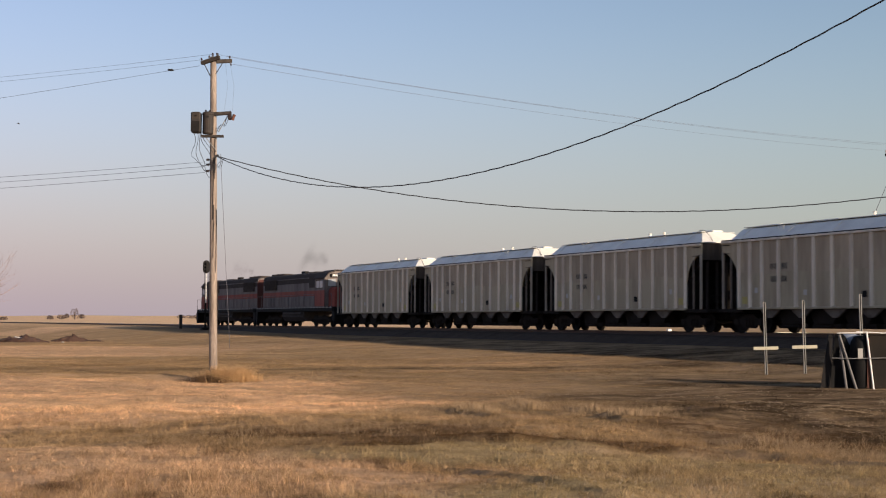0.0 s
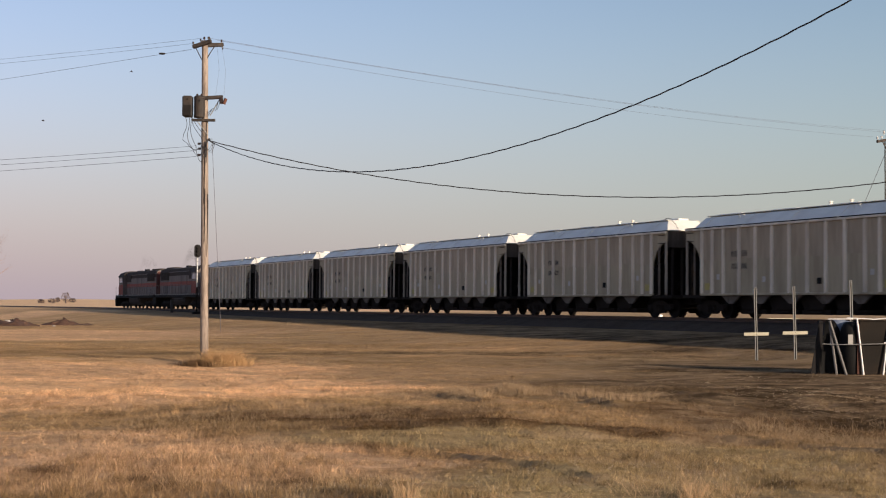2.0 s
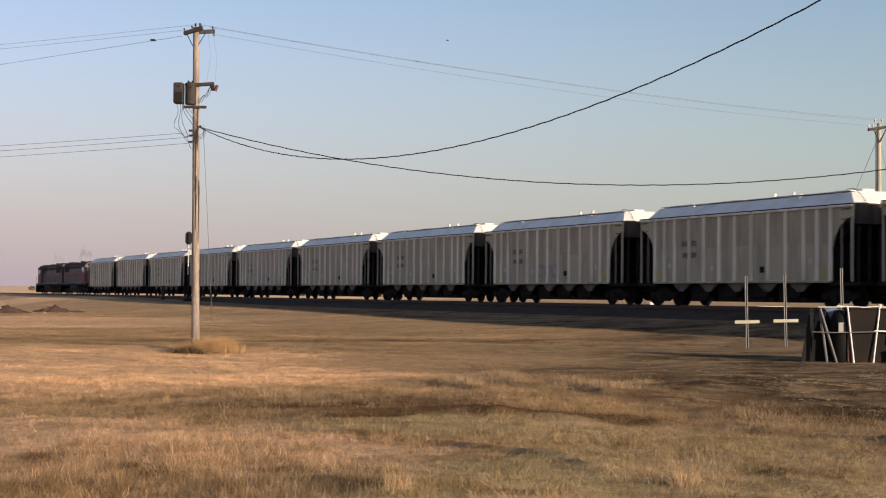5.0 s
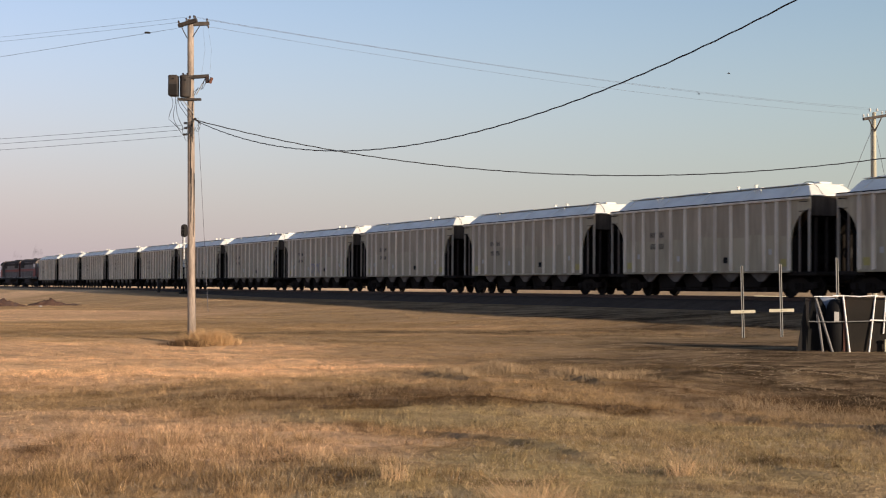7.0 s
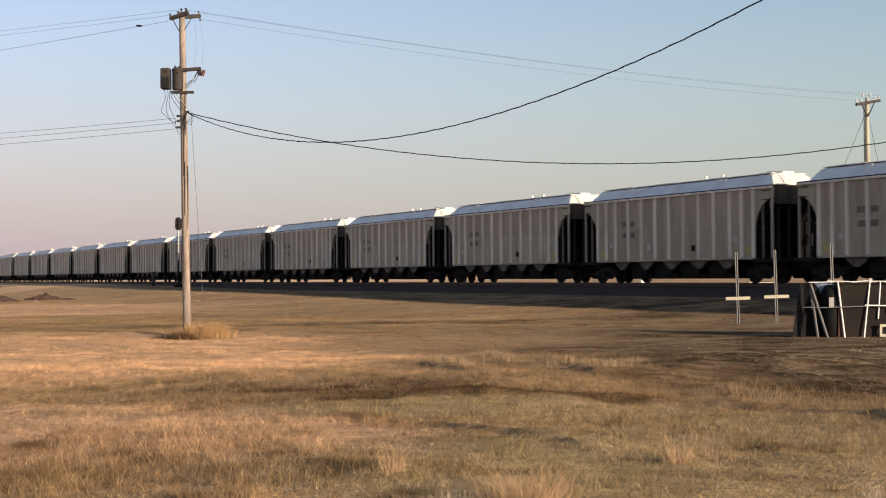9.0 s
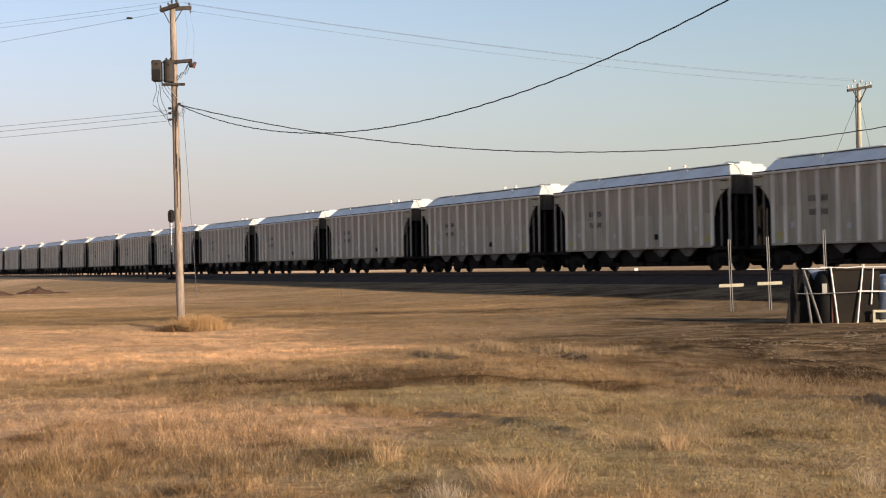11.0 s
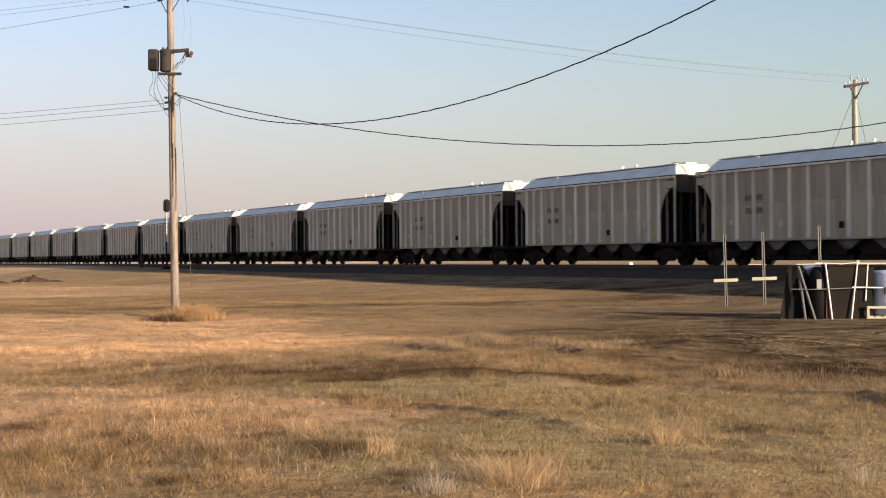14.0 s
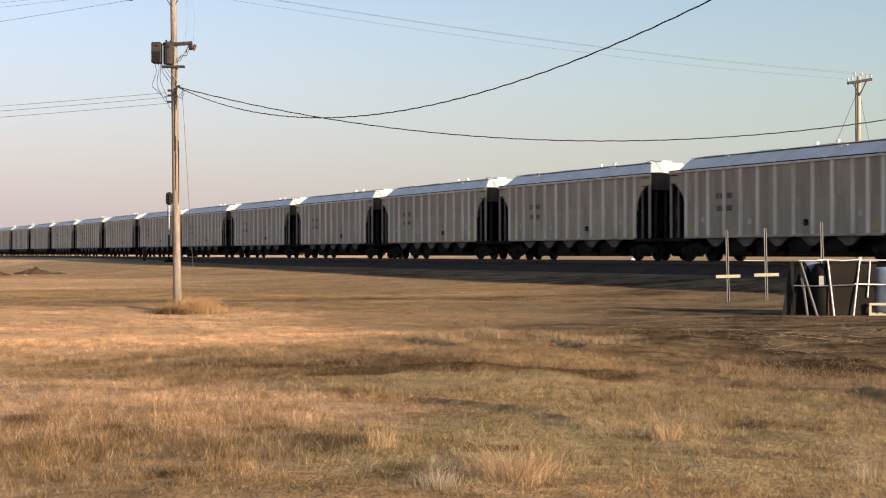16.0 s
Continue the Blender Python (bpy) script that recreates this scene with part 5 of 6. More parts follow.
def make_grass():
    rng = np.random.default_rng(11)

    def field(count, r0, r1, per, spread, hmin, hmax, w, seed, name, bare=-0.2, material=None, lean=(1.0, 3.2), label="", plain=False, zones=None):
        r = np.sqrt(rng.uniform(r0 * r0, r1 * r1, count))
        a = np.radians(rng.uniform(-20, 20.5, count))
        x, y = -r * np.sin(a), r * np.cos(a)
        lush = 0.6 * vnoise(x / 2.4, y / 1.3, 21) + 0.5 * vnoise(x / 0.7, y / 0.5, 22)
        lat = x * N.x + y * N.y - CENTRE
        yard = ((x - 9.5) / 8.0) ** 2 + ((y - 36.0) / 9.5) ** 2 < 1
        trodden = ((x - 7.8) / 3.6) ** 2 + ((y - 24.0) / 4.5) ** 2 < 1
        keep = (lush > bare) & (lat < -5) & ~(yard & (rng.random(count) < 0.85)) & ~(trodden & (rng.random(count) < 0.6))
        if zones:
            inside = np.zeros(count, bool)
            for zx, zy, rx, ry in zones:
                inside |= ((x - zx) / rx) ** 2 + ((y - zy) / ry) ** 2 < 1 + 0.5 * vnoise(x / 0.6, y / 0.6, 25)
            keep &= inside
        x, y, lush = x[keep], y[keep], lush[keep]
        n = len(x) * per
        big = np.repeat(rng.uniform(0.45, 1.5, len(x)), per)
        bx = np.repeat(x, per) + rng.normal(0, spread, n)
        by = np.repeat(y, per) + rng.normal(0, spread, n)
        lush = np.repeat(lush, per)
        h = (hmin + (hmax - hmin) * rng.random(n) ** 2.0) * (0.75 + 0.5 * np.clip(lush, -0.5, 1)) * big
        blades(name, np.stack([bx, by, ground_z(bx, by) - 0.01], 1), h, np.where(rng.random(n) < 0.65, rng.uniform(*lean, n), rng.uniform(0.1, 0.8, n)), w * rng.uniform(0.6, 1.3, n), material or M_GRASS, label or "short dry golden grass and stubble over the prairie", seed, plain=plain)

    field(6200, 8.5, 16, 32, 0.032, 0.015, 0.085, 0.0016, 1, "foreground_grass", -0.9, None, (0.4, 1.8))
    field(30000, 8.5, 16, 8, 0.05, 0.008, 0.026, 0.0024, 9, "foreground_thatch", -0.95, None, (1.2, 3.5), "matted dry grass lying over the prairie", plain=True)
    field(19000, 15, 30, 24, 0.045, 0.018, 0.105, 0.0030, 2, "middle_grass", -0.9, None, (0.5, 1.8), plain=True)
    field(32000, 15, 30, 7, 0.07, 0.008, 0.03, 0.0042, 10, "middle_thatch", -0.95, None, (1.2, 3.5), "matted dry grass lying over the prairie", plain=True)
    field(80000, 29.6, 62, 7, 0.14, 0.02, 0.07, 0.0085, 3, "far_grass", -0.9, M_FARGRASS, plain=True)
    field(30000, 58, 118, 6, 0.30, 0.02, 0.10, 0.013, 6, "distant_grass", -0.7, M_FARGRASS, plain=True)
    rough = [(-3.0, 12.6, 3.4, 2.3), (-0.6, 12.0, 1.6, 1.2)]
    weeds = [(5.2, 19.0, 2.8, 2.6), (1.3, 25.5, 2.6, 2.8), (-1.6, 20.2, 4.2, 1.5)]
    field(1500, 9, 17, 14, 0.05, 0.05, 0.18, 0.0018, 4, "tussock_grass", -0.1, lean=(0.8, 2.4), zones=rough)
    field(2600, 9, 17, 16, 0.06, 0.05, 0.13, 0.0020, 7, "brown_tussocks", 0.1, M_TANGLE, (0.6, 1.6), "small brown weed tussocks among the dry grass", zones=rough)
    field(6500, 15, 29, 12, 0.06, 0.05, 0.16, 0.0022, 8, "pale_tussocks", -0.1, M_GREYTUFT, (0.4, 1.3), "small pale grass tussocks over the prairie", plain=True, zones=weeds)
    near = [(2.6, 12.0, 3.6, 3.8), (-0.8, 10.4, 2.6, 1.8)]
    field(2600, 8.5, 16, 10, 0.035, 0.025, 0.075, 0.0015, 12, "bleached_tussocks", -0.3, M_PALEWEED, (0.3, 1.3), "small bleached grass tussocks in the near prairie", plain=True, zones=near)
    field(1500, 8.5, 16, 16, 0.045, 0.025, 0.06, 0.0020, 13, "withered_tussocks", -0.2, M_TANGLE, (0.5, 1.8), "small withered brown tussocks in the near prairie", plain=True, zones=near)
    field(3400, 8.5, 26, 3, 0.10, 0.06, 0.16, 0.0014, 5, "seed_stalks", -0.1)


def tuft(x, y, spread, h, count, seed, label, material=None, width=0.004, lean=(0.15, 1.1)):
    rng = np.random.default_rng(seed)
    px, py = rng.normal(0, spread * 0.42, count), rng.normal(0, spread * 0.42, count)
    heading = np.arctan2(py, px) + rng.normal(0, 1.1, count)
    z = ground_z(x + px, y + py) - gz(x, y)
    hh = h * (0.25 + 0.75 * rng.random(count) ** 1.3) * np.exp(-0.5 * (np.hypot(px, py) / (spread * 1.1)) ** 2)
    return blades("grass_tuft", np.stack([px, py, z - 0.01], 1), hh, rng.uniform(*lean, count), width * rng.uniform(0.6, 1.3, count), material or M_TUFT, label, seed, "stuff", "grass tuft", pose(x, y, gz(x, y)), heading)


M_TUFT = mat("tall_dry_grass", (0.530, 0.356, 0.204), 0.8, vary=0.35, scale=9, fine=60, spec=0.15, thin=0.3)
M_GOLDTUFT = mat("golden_grass_clump", (0.500, 0.318, 0.159), 0.8, vary=0.4, scale=9, fine=60, spec=0.15, thin=0.3)
M_GREYTUFT = mat("grey_weed", (0.350, 0.249, 0.149), 0.85, vary=0.25, scale=9, fine=60, spec=0.15, thin=0.3)
M_PALEWEED = mat("pale_lilac_weed", (0.460, 0.370, 0.274), 0.85, vary=0.25, scale=9, fine=60, spec=0.15, thin=0.3)
M_TANGLE = mat("tangled_brown_weed", (0.250, 0.157, 0.075), 0.85, vary=0.35, scale=14, fine=60, spec=0.15, thin=0.2)
M_BROWNTUFT = mat("brown_weed", (0.10, 0.058, 0.03), 0.85, vary=0.3, scale=9, fine=60, spec=0.15)
make_grass()


def make_straw():
    """Pale stalks strewn flat over the bare yard soil."""
    rng = np.random.default_rng(31)
    n = 11000
    x, y = rng.normal(8.2, 3.6, n), rng.normal(28.0, 4.2, n)
    keep = vnoise(x / 1.0, y / 1.3, 33) + 0.6 * vnoise(x / 0.35, y / 0.4, 34) > 0.15
    x, y = x[keep], y[keep]
    n = len(x)
    blades("straw_litter", np.stack([x, y, ground_z(x, y) + 0.005], 1), rng.uniform(0.012, 0.034, n), rng.uniform(4, 9, n), rng.uniform(0.004, 0.009, n), M_STRAW, "pale straw stalks strewn over bare soil", 8, category="straw", plain=True)


M_STRAW = mat("pale_straw", (0.560, 0.415, 0.245), 0.7, vary=0.25, scale=5, fine=30, spec=0.2)
make_straw()
def tufts(seed, label, material, width, spots):
    """Clumps of one kind: x, y, spread, height and number of stems of each."""
    lean = (0.4, 2.2) if label[:4] in ("wide", "loos") else (0.15, 1.1)
    for k, (x, y, spread, h, count) in enumerate(spots):
        tuft(x, y, spread, h, count, seed + k, label, material, width, lean)


# dark stems added as the shaded left foot of the golden clump
tufts(40, "tall dark brown weed clump", M_BROWNTUFT, 0.005, [(-6.9, 40.1, 0.7, 0.30, 2200)])
tufts(41, "tall golden grass clump round the pole foot", M_GOLDTUFT, 0.004, [(-6.5, 40.5, 0.8, 0.55, 5200)])
tufts(42, "wide dry grass clump with loose stems", M_TUFT, 0.0012, [(0.6, 9.75, 0.36, 0.36, 900)])
tufts(43, "pale grey branching weed clump", M_PALEWEED, 0.0014, [(0.06, 9.55, 0.17, 0.19, 420)])
tufts(44, "loose tan grass stems", M_TUFT, 0.0014, [(2.2, 11.9, 0.4, 0.26, 160), (1.55, 11.8, 0.35, 0.2, 110)])
tufts(46, "upright pale weed clump", M_GREYTUFT, 0.0022, [(4.35, 19.6, 0.7, 0.24, 420), (5.6, 17.6, 0.9, 0.22, 420)])
tufts(48, "thin upright grey weed", M_PALEWEED, 0.0016, [(3.1, 10.3, 0.22, 0.16, 130)])
tufts(49, "upright golden grass clump", M_TUFT, 0.0012, [(1.88, 11.6, 0.13, 0.36, 200)])
tufts(50, "small upright golden grass clump", M_TUFT, 0.0012, [(-0.36, 10.85, 0.15, 0.27, 220)])
tufts(51, "small golden grass clump", M_TUFT, 0.0013, [(-1.03, 12.1, 0.17, 0.25, 200)])
tufts(52, "loose tan grass clump", M_TUFT, 0.0015, [(-2.3, 12.2, 0.24, 0.2, 230), (-3.3, 13.0, 0.3, 0.2, 200)])
tufts(54, "loose tangled brown weed clump", M_TANGLE, 0.0024, [(2.45, 18.4, 0.8, 0.16, 700), (3.6, 16.9, 0.7, 0.12, 400)])
tufts(57, "loose tan grass clump", M_TUFT, 0.0014, [(-2.64, 14.2, 0.45, 0.2, 300), (-1.9, 13.9, 0.45, 0.22, 300), (-3.4, 14.6, 0.45, 0.2, 260)])
tufts(60, "dark brown trampled weed clump", M_BROWNTUFT, 0.0024, [(-2.42, 12.3, 0.22, 0.12, 420), (-2.85, 13.1, 0.2, 0.12, 320), (-3.8, 13.7, 0.2, 0.12, 320), (-1.3, 12.5, 0.25, 0.10, 320)])
tufts(64, "loose tangled brown weed clump", M_TANGLE, 0.0018, [(-3.2, 12.4, 0.36, 0.16, 320), (-0.75, 11.2, 0.3, 0.12, 260), (-1.68, 10.2, 0.25, 0.10, 200)])
tufts(69, "pale grey weed strip", M_GREYTUFT, 0.004, [(0.35, 24.0, 0.45, 0.2, 500), (0.1, 25.2, 0.45, 0.2, 500), (1.1, 25.6, 0.5, 0.24, 600), (1.0, 27.0, 0.5, 0.22, 500), (2.15, 25.0, 0.5, 0.22, 500), (2.6, 23.0, 0.5, 0.2, 500), (3.4, 26.6, 0.6, 0.16, 500)])


# ---- mounds, stones, distant trees and what stands beyond the track ----
def heap(name, x, y, r, h, seed, label, category):
    rnd = random.Random(seed)
    s = Shape()
    sides, rings = 34, 8
    for i in range(rings):
        q = i / rings
        for j in range(sides):
            a = 2 * math.pi * j / sides
            rr = r * (1 - q) * (1 + 0.18 * math.sin(3 * a + seed) + rnd.uniform(-0.2, 0.2))
            px, py = 1.5 * rr * math.cos(a), rr * math.sin(a)
            s.v.append((px, py, gz(x + px, y + py) - gz(x, y) - (0.1 if i == 0 else 0) + h * math.sin(q * math.pi / 2) * (1 + 0.9 * noise.noise(Vector((2.6 * px, 2.6 * py, seed))) + rnd.uniform(-0.25, 0.25))))
    s.v.append((0, 0, h))
    s.f = [(i * sides + j, i * sides + (j + 1) % sides, (i + 1) * sides + (j + 1) % sides, (i + 1) * sides + j) for i in range(rings - 1) for j in range(sides)]
    s.f += [((rings - 1) * sides + j, (rings - 1) * sides + (j + 1) % sides, len(s.v) - 1) for j in range(sides)]
    return solid(name, s, M_MOUND, pose(x, y, gz(x, y)), label, category, smooth=True)


def stone_mesh(seed):
    bm = bmesh.new()
    bmesh.ops.create_icosphere(bm, subdivisions=2, radius=0.5)
    rnd = random.Random(seed)
    for v in bm.verts:
        v.co *= 1 + 0.35 * noise.noise(v.co * 2.2 + Vector((seed * 7, 0, 0)))
        v.co.z *= 0.7
    me = bpy.data.meshes.new("stone")
    bm.to_mesh(me)
    bm.free()
    me.materials.append(M_STONE)
    return me


heap("soil_mound", -30.1, 111.5, 0.95, 0.40, 3, "low mound of turned brown soil", "soil mound")
heap("soil_mound", -28.2, 111.0, 0.6, 0.12, 4, "low tail of turned brown soil", "soil mound")
heap("soil_mound", -31.7, 104.5, 1.25, 0.40, 5, "low mound of soil with pale stones", "soil mound")
heap("soil_mound", -33.9, 104.8, 0.9, 0.22, 6, "low spread of turned brown soil", "soil mound")
stones = [stone_mesh(i) for i in range(4)]
rnd = random.Random(9)
for i in range(11):
    x, y, lift = -31.7 + rnd.uniform(-0.55, 0.55), 104.45 + rnd.uniform(-0.35, 0.1), rnd.uniform(0.24, 0.34)
    size = rnd.uniform(0.12, 0.26)
    if i % 3 == 2:
        x, y, lift = -30.4 + rnd.gauss(0, 1.6), 103.2 + rnd.gauss(0, 0.3), 0.0
    st = solid("field_stone", stones[i % 4], M_STONE, pose(x, y, gz(x, y) + 0.12 * size + lift, rnd.uniform(0, 40), rnd.uniform(0, 40), rnd.uniform(0, 360)), "pale weathered field stone by the mounds", "stone", "stones by the mounds")
    st.scale = (size, size, size)


def twigs(shape, p, way, length, r, depth, rnd):
    pts, q = [p], p
    for k in range(4):
        way = (way + Vector((rnd.uniform(-0.25, 0.25), rnd.uniform(-0.25, 0.25), rnd.uniform(-0.08, 0.15)))).normalized()
        q = q + way * length / 4
        pts.append(q)
    for a, b, k in zip(pts, pts[1:], range(4)):
        shape.rod(a, b, r * (1 - 0.15 * k), r * (0.85 - 0.15 * k), 5 if depth > 1 else 3)
    if depth:
        for k in range(2 if depth > 2 else 3):
            b = pts[1 + (k + 1) % 4]
            turn = Vector((rnd.uniform(-1, 1), rnd.uniform(-1, 1), rnd.uniform(-0.1, 0.9)))
            twigs(shape, b, (way + 0.9 * turn).normalized(), length * rnd.uniform(0.5, 0.75), r * 0.5, depth - 1, rnd)
        twigs(shape, pts[-1], way, length * 0.7, r * 0.5, depth - 1, rnd)


def bare_tree(x, y, height, seed, label, spread=1.0, limbs=7):
    rnd = random.Random(seed)
    t = thing("bare_tree", pose(x, y, gz(x, y)), label, "tree")
    trunk = Shape().lathe([(0.16, -0.2), (0.12, 0.3 * height), (0.07, 0.6 * height), (0.03, 0.85 * height)], 10)
    part("trunk", trunk, M_TWIG, t)
    crown = Shape()
    for k in range(limbs):
        a = 2 * math.pi * k / limbs + rnd.uniform(-0.3, 0.3)
        z = height * (0.25 + 0.55 * k / limbs)
        twigs(crown, Vector((0, 0, z)), Vector((spread * math.cos(a), spread * math.sin(a), 0.8)).normalized(), height * 0.26, 0.022, 4, rnd)
    part("crown", crown, M_TWIG, t, "crown of fine bare twigs")
    return t


p = bearing(20.0, 0, 42)
bare_tree(p.x, p.y, 5.0, 3, "leafless tree with fine reddish twigs at the field edge")


def far_tree(az, r, h, w, seed):
    p = bearing(az, 0, r)
    rnd = random.Random(seed)
    t = thing("distant_tree", pose(p.x, p.y, gz(p.x, p.y)), "small bare hazy tree far across the fields", "tree", "distant trees")
    part("trunk", Shape().lathe([(0.25, -0.3), (0.18, h * 0.5), (0.06, h * 0.8)], 7), M_FARLEAF, t)
    c = Shape()
    for k in range(260):
        a, q = rnd.uniform(0, 6.283), rnd.random()
        rr = w * 0.5 * math.sqrt(rnd.random()) * (1.1 - 0.6 * abs(q - 0.4))
        o = Vector((rr * math.cos(a), rr * math.sin(a), h * (0.1 + 0.9 * q)))
        s = rnd.uniform(0.12, 0.34)
        d = Vector((rnd.uniform(-1, 1), rnd.uniform(-1, 1), rnd.uniform(-1, 1))).normalized() * s
        e = d.cross(Vector((0.3, 0.5, 0.8))).normalized() * s
        c.add([o + d, o + e, o - d, o - e, o + d.cross(e) * 0.6], [(0, 1, 4), (1, 2, 4), (2, 3, 4), (3, 0, 4), (0, 3, 2, 1)])
    part("crown", c, M_FARLEAF, t)


for k, (az, h, w) in enumerate(((15.0, 6.0, 4.6), (15.5, 2.6, 4.5), (15.9, 2.2, 4.0), (14.75, 2.4, 4.0), (17.6, 2.0, 5.0), (17.9, 2.4, 5.5), (15.3, 2.6, 3.0), (10.6, 2.2, 9.0), (11.0, 1.8, 6.0))):
    far_tree(az, 820 + 15 * k, h, w, 60 + k)

p = bearing(-7.97, 0, 98)
bx = thing("white_cabinet", pose(p.x, p.y, gz(p.x, p.y), 0, 0, 25), "small white utility cabinet in the field beyond", "utility cabinet")
part("body", Shape().box(-0.15, 0.15, -0.12, 0.12, 0.08, 0.92, chamfer=0.03), M_WHITE, bx)
part("plinth", Shape().box(-0.28, 0.28, -0.24, 0.24, -0.1, 0.08, chamfer=0.02), M_STONE, bx)


def make_plank_pile():
    """Old boards thrown over two cribs, their pale ends in the sun."""
    p = bearing(-12.62, 0, 88)
    pile = thing("plank_pile", pose(p.x, p.y, gz(p.x, p.y), 0, 0, 14), "heap of pale weathered boards beyond the track", "plank pile")
    for x in (-0.5, 0.55):
        for k in range(3):
            part("crib_block", Shape().box(x - 0.1, x + 0.1, -0.45, 0.45, -0.05 + 0.22 * k, 0.168 + 0.22 * k, chamfer=0.015), M_TIE, pile)
    rnd = random.Random(17)
    for k in range(9):
        y, z = -0.4 + 0.16 * (k % 5), 0.615 + 0.05 * (k // 5) + (0.12 if k == 8 else 0)
        a, b = -0.95 + rnd.uniform(-0.15, 0.15), 0.95 + rnd.uniform(-0.3, 0.2)
        part("board", Shape().box(a, b, y, y + 0.13, z, z + 0.035, pose(0, 0, 0, 0, rnd.uniform(-3, 3) if k > 5 else 0, rnd.uniform(-4, 4))), M_BOARD, pile)


make_plank_pile()


# ---- birds ----
def make_bird():
    b = thing("bird", pose(0, 0, 0), "small dark bird in flight across the sky", "bird", "birds in flight")
    part("body", Shape().lathe([(0.01, -0.14), (0.035, -0.07), (0.05, 0.0), (0.04, 0.07), (0.025, 0.1), (0.005, 0.14)], 10, pose(0, 0, 0, 0, 90)), M_BIRD, b)
    for o in (-1, 1):
        part("wing", Shape().slab([(-0.05, 0.03 * o), (0.06, 0.03 * o), (0.03, 0.17 * o), (-0.06, 0.27 * o), (-0.07, 0.15 * o)], "z", 0.01, 0.02), M_BIRD, b, at=pose(0, 0, 0, 18 * o))
    part("tail", Shape().slab([(-0.11, -0.02), (-0.11, 0.02), (-0.22, 0.045), (-0.22, -0.045)], "z", -0.005, 0.005), M_BIRD, b)
    for c in b.children:
        c.data.transform(Matrix.Scale(0.5, 4))
    return b


bird = make_bird()
second_bird = copy_thing(bird, pose(1, 0, 0))


# ---- exhaust haze over the locomotives ----
def smoke_material(name, alpha):
    m = bpy.data.materials.new(name)
    m.use_nodes = True
    n, l = m.node_tree.nodes, m.node_tree.links
    b = n["Principled BSDF"]
    b.inputs["Base Color"].default_value = (0.035, 0.028, 0.026, 1)
    b.inputs["Roughness"].default_value = 1.0
    b.inputs["Specular IOR Level"].default_value = 0.0
    clear, mixer = n.new("ShaderNodeBsdfTransparent"), n.new("ShaderNodeMixShader")
    # thick at the heart of a puff, thinning out to its rim
    place, ball, thin = n.new("ShaderNodeTexCoord"), n.new("ShaderNodeTexGradient"), n.new("ShaderNodeMath")
    flat = n.new("ShaderNodeMapping")
    flat.inputs["Scale"].default_value = (1.1, 0, 1.1)
    ball.gradient_type = "QUADRATIC_SPHERE"
    thin.operation = "MULTIPLY"
    thin.inputs[1].default_value = alpha
    l.new(place.outputs["Object"], flat.inputs["Vector"])
    l.new(flat.outputs["Vector"], ball.inputs["Vector"])
    l.new(ball.outputs["Fac"], thin.inputs[0])
    l.new(thin.outputs[0], mixer.inputs[0])
    l.new(clear.outputs[0], mixer.inputs[1])
    l.new(b.outputs[0], mixer.inputs[2])
    l.new(mixer.outputs[0], n["Material Output"].inputs["Surface"])
    return m


def puff_mesh(seed, material):
    bm = bmesh.new()
    bmesh.ops.create_icosphere(bm, subdivisions=3, radius=1.0)
    bmesh.ops.delete(bm, geom=[v for v in bm.verts if v.co.y < 0.05], context="VERTS")
    for v in bm.verts:
        swell = 1 + 0.25 * noise.noise(Vector((v.co.x, v.co.z, seed * 3.1)))
        v.co.x *= swell
        v.co.z *= swell
    me = bpy.data.meshes.new("smoke_puff")
    bm.to_mesh(me)
    bm.free()
    me.materials.append(material)
    me.polygons.foreach_set("use_smooth", [True] * len(me.polygons))
    return me


def make_smoke(label, seed, x, z, material):
    """A wisp of thin rumpled billows, thicker at the heart."""
    s = thing("exhaust_smoke", on_track(0), label, "smoke")
    puffs = [puff_mesh(seed + k, material) for k in range(6)]
    rnd = random.Random(seed)
    for k in range(9):
        drift = 0.55 * max(0, k - 3)
        size = 0.45 + 0.07 * k + rnd.uniform(0, 0.2)
        m = pose(x + drift + rnd.gauss(0, 0.16), -0.5 + 0.12 * k, z + rnd.gauss(0.0, 0.12) + 0.12 * drift, 0, rnd.uniform(-30, 30)) @ Matrix.Diagonal(((2.4 + 0.5 * drift) * size, 0.08, size, 1))
        part("smoke_puff", puffs[k % 6], material, s, at=m).visible_shadow = False
    return s


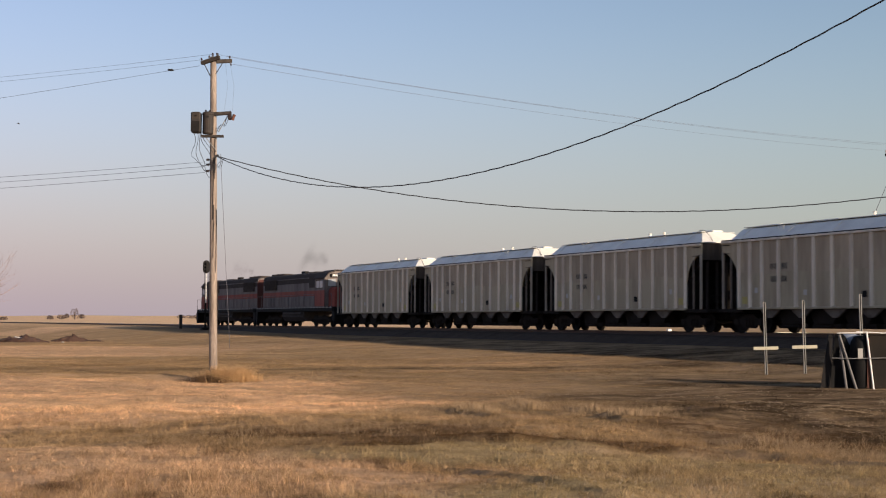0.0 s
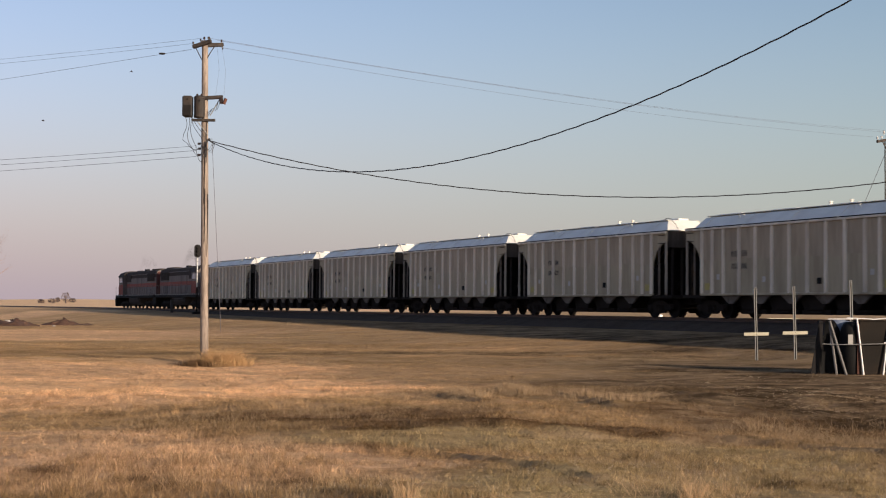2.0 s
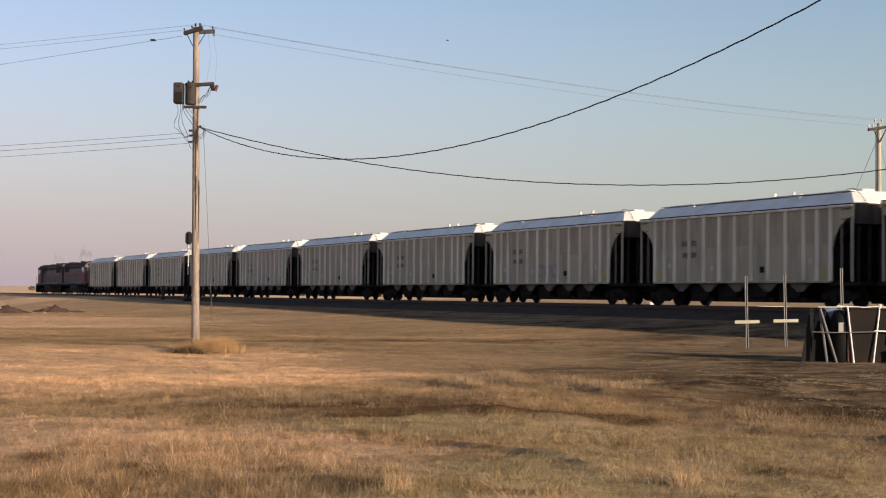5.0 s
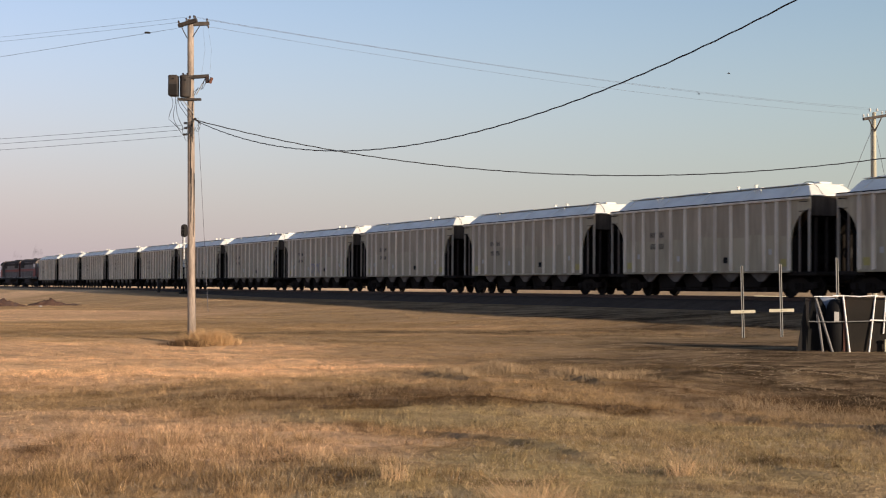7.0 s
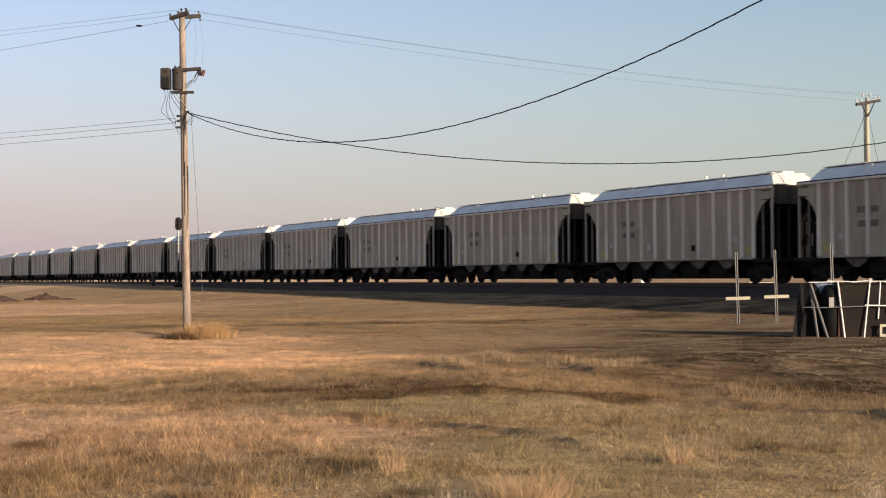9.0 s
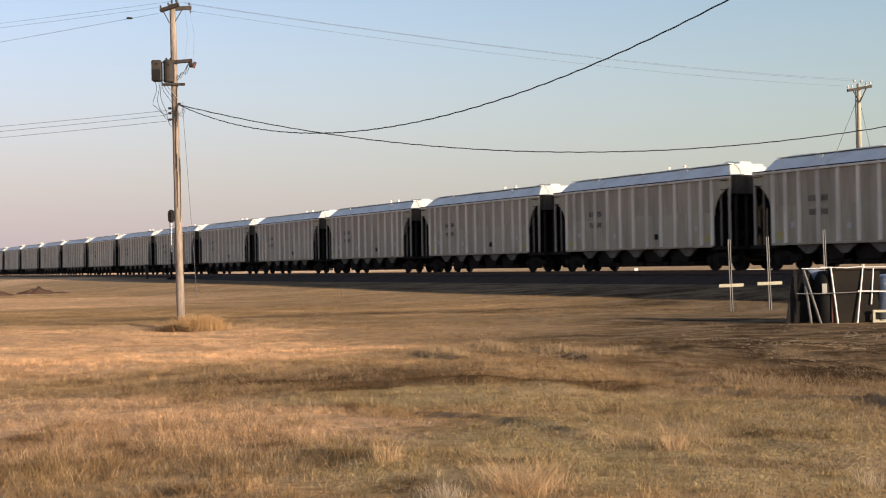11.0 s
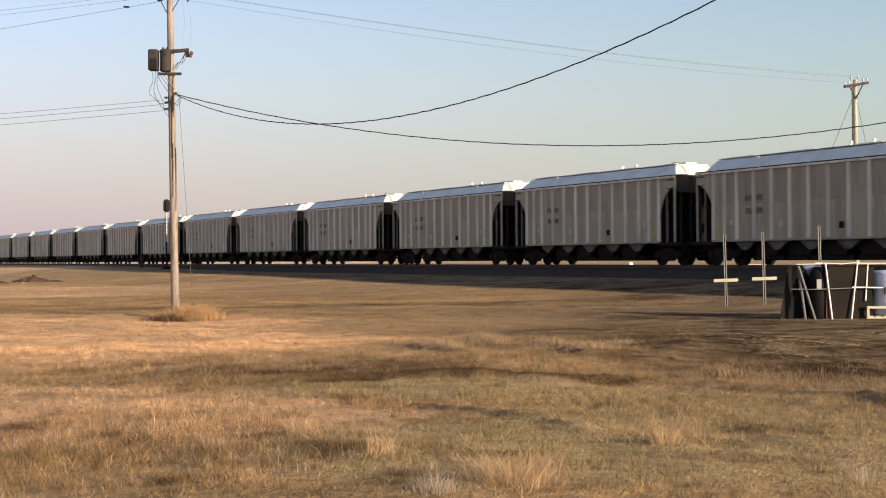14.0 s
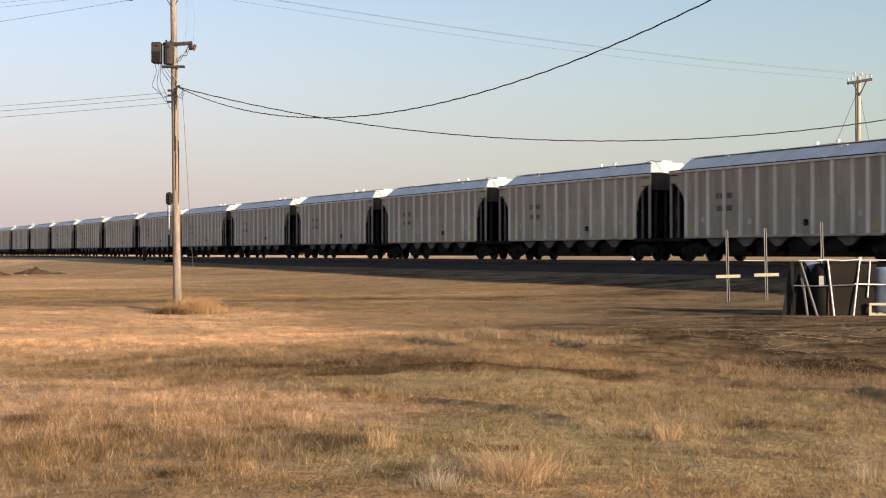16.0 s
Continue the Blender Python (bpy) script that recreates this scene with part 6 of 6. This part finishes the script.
M_SMOKE, M_HAZE = smoke_material("thin_exhaust_smoke", 0.16), smoke_material("faint_exhaust_smoke", 0.07)
rear_smoke = make_smoke("thin dark exhaust haze over the rear locomotive", 3, -3.4, 5.6, M_SMOKE)
lead_smoke = make_smoke("thin dark exhaust haze over the leading locomotive", 9, -3.5, 5.3, M_HAZE)


# ---- what moves ----
def motions():
    for i, car in enumerate(hoppers):
        walk(car, [(t, on_track(s + car_offset(i + 0))) for t, s in TRAIN])
    ahead = PITCH * 4 + PITCH / 2
    walk(rear_loco, [(t, on_track(s + ahead + 10.9)) for t, s in TRAIN])
    walk(lead_loco, [(t, on_track(s + ahead + 32.7)) for t, s in TRAIN])
    walk(rear_smoke, [(t, on_track(s + ahead + 10.9)) for t, s in TRAIN])
    walk(lead_smoke, [(t, on_track(s + ahead + 32.7)) for t, s in TRAIN])
    paths = ((bird, 75, [(0, 17.2, 7.4), (1.0, 14.82, 8.23), (1.5, 13.75, 8.61), (2.0, 12.70, 8.93), (2.5, 11.35, 9.1), (3.0, 9.46, 9.1), (3.5, 7.14, 9.45), (4.0, 4.84, 10.30), (6.5, -8.10, 8.65), (7.0, -11.10, 8.24), (7.5, -13.79, 7.65), (8.0, -16.23, 6.90), (9.0, -21.5, 6.6), (16.0, -48.0, 6.6)]),
             (second_bird, 70, [(0, 22.5, 6.7), (1.5, 17.5, 6.87), (2.0, 15.95, 6.94), (2.5, 14.17, 7.08), (3.0, 11.92, 7.35), (4.0, 6.57, 9.10), (6.5, -7.05, 8.53), (7.0, -9.96, 7.48), (7.5, -12.52, 6.88), (8.0, -15.57, 6.27), (9.0, -20.5, 6.4), (16.0, -46.0, 6.4)]))
    for b, r, rows in paths:
        keys = []
        for k, (t, a, e) in enumerate(rows):
            here = bearing(a, e, r)
            t2, a2, e2 = rows[min(k + 1, len(rows) - 1)]
            t1, a1, e1 = rows[max(k - 1, 0)]
            way = bearing(a2, e2, r) - bearing(a1, e1, r)
            keys.append((t, pose(here.x, here.y, here.z, 0, 0, math.degrees(math.atan2(way.y, way.x)))))
        walk(b, keys)


motions()
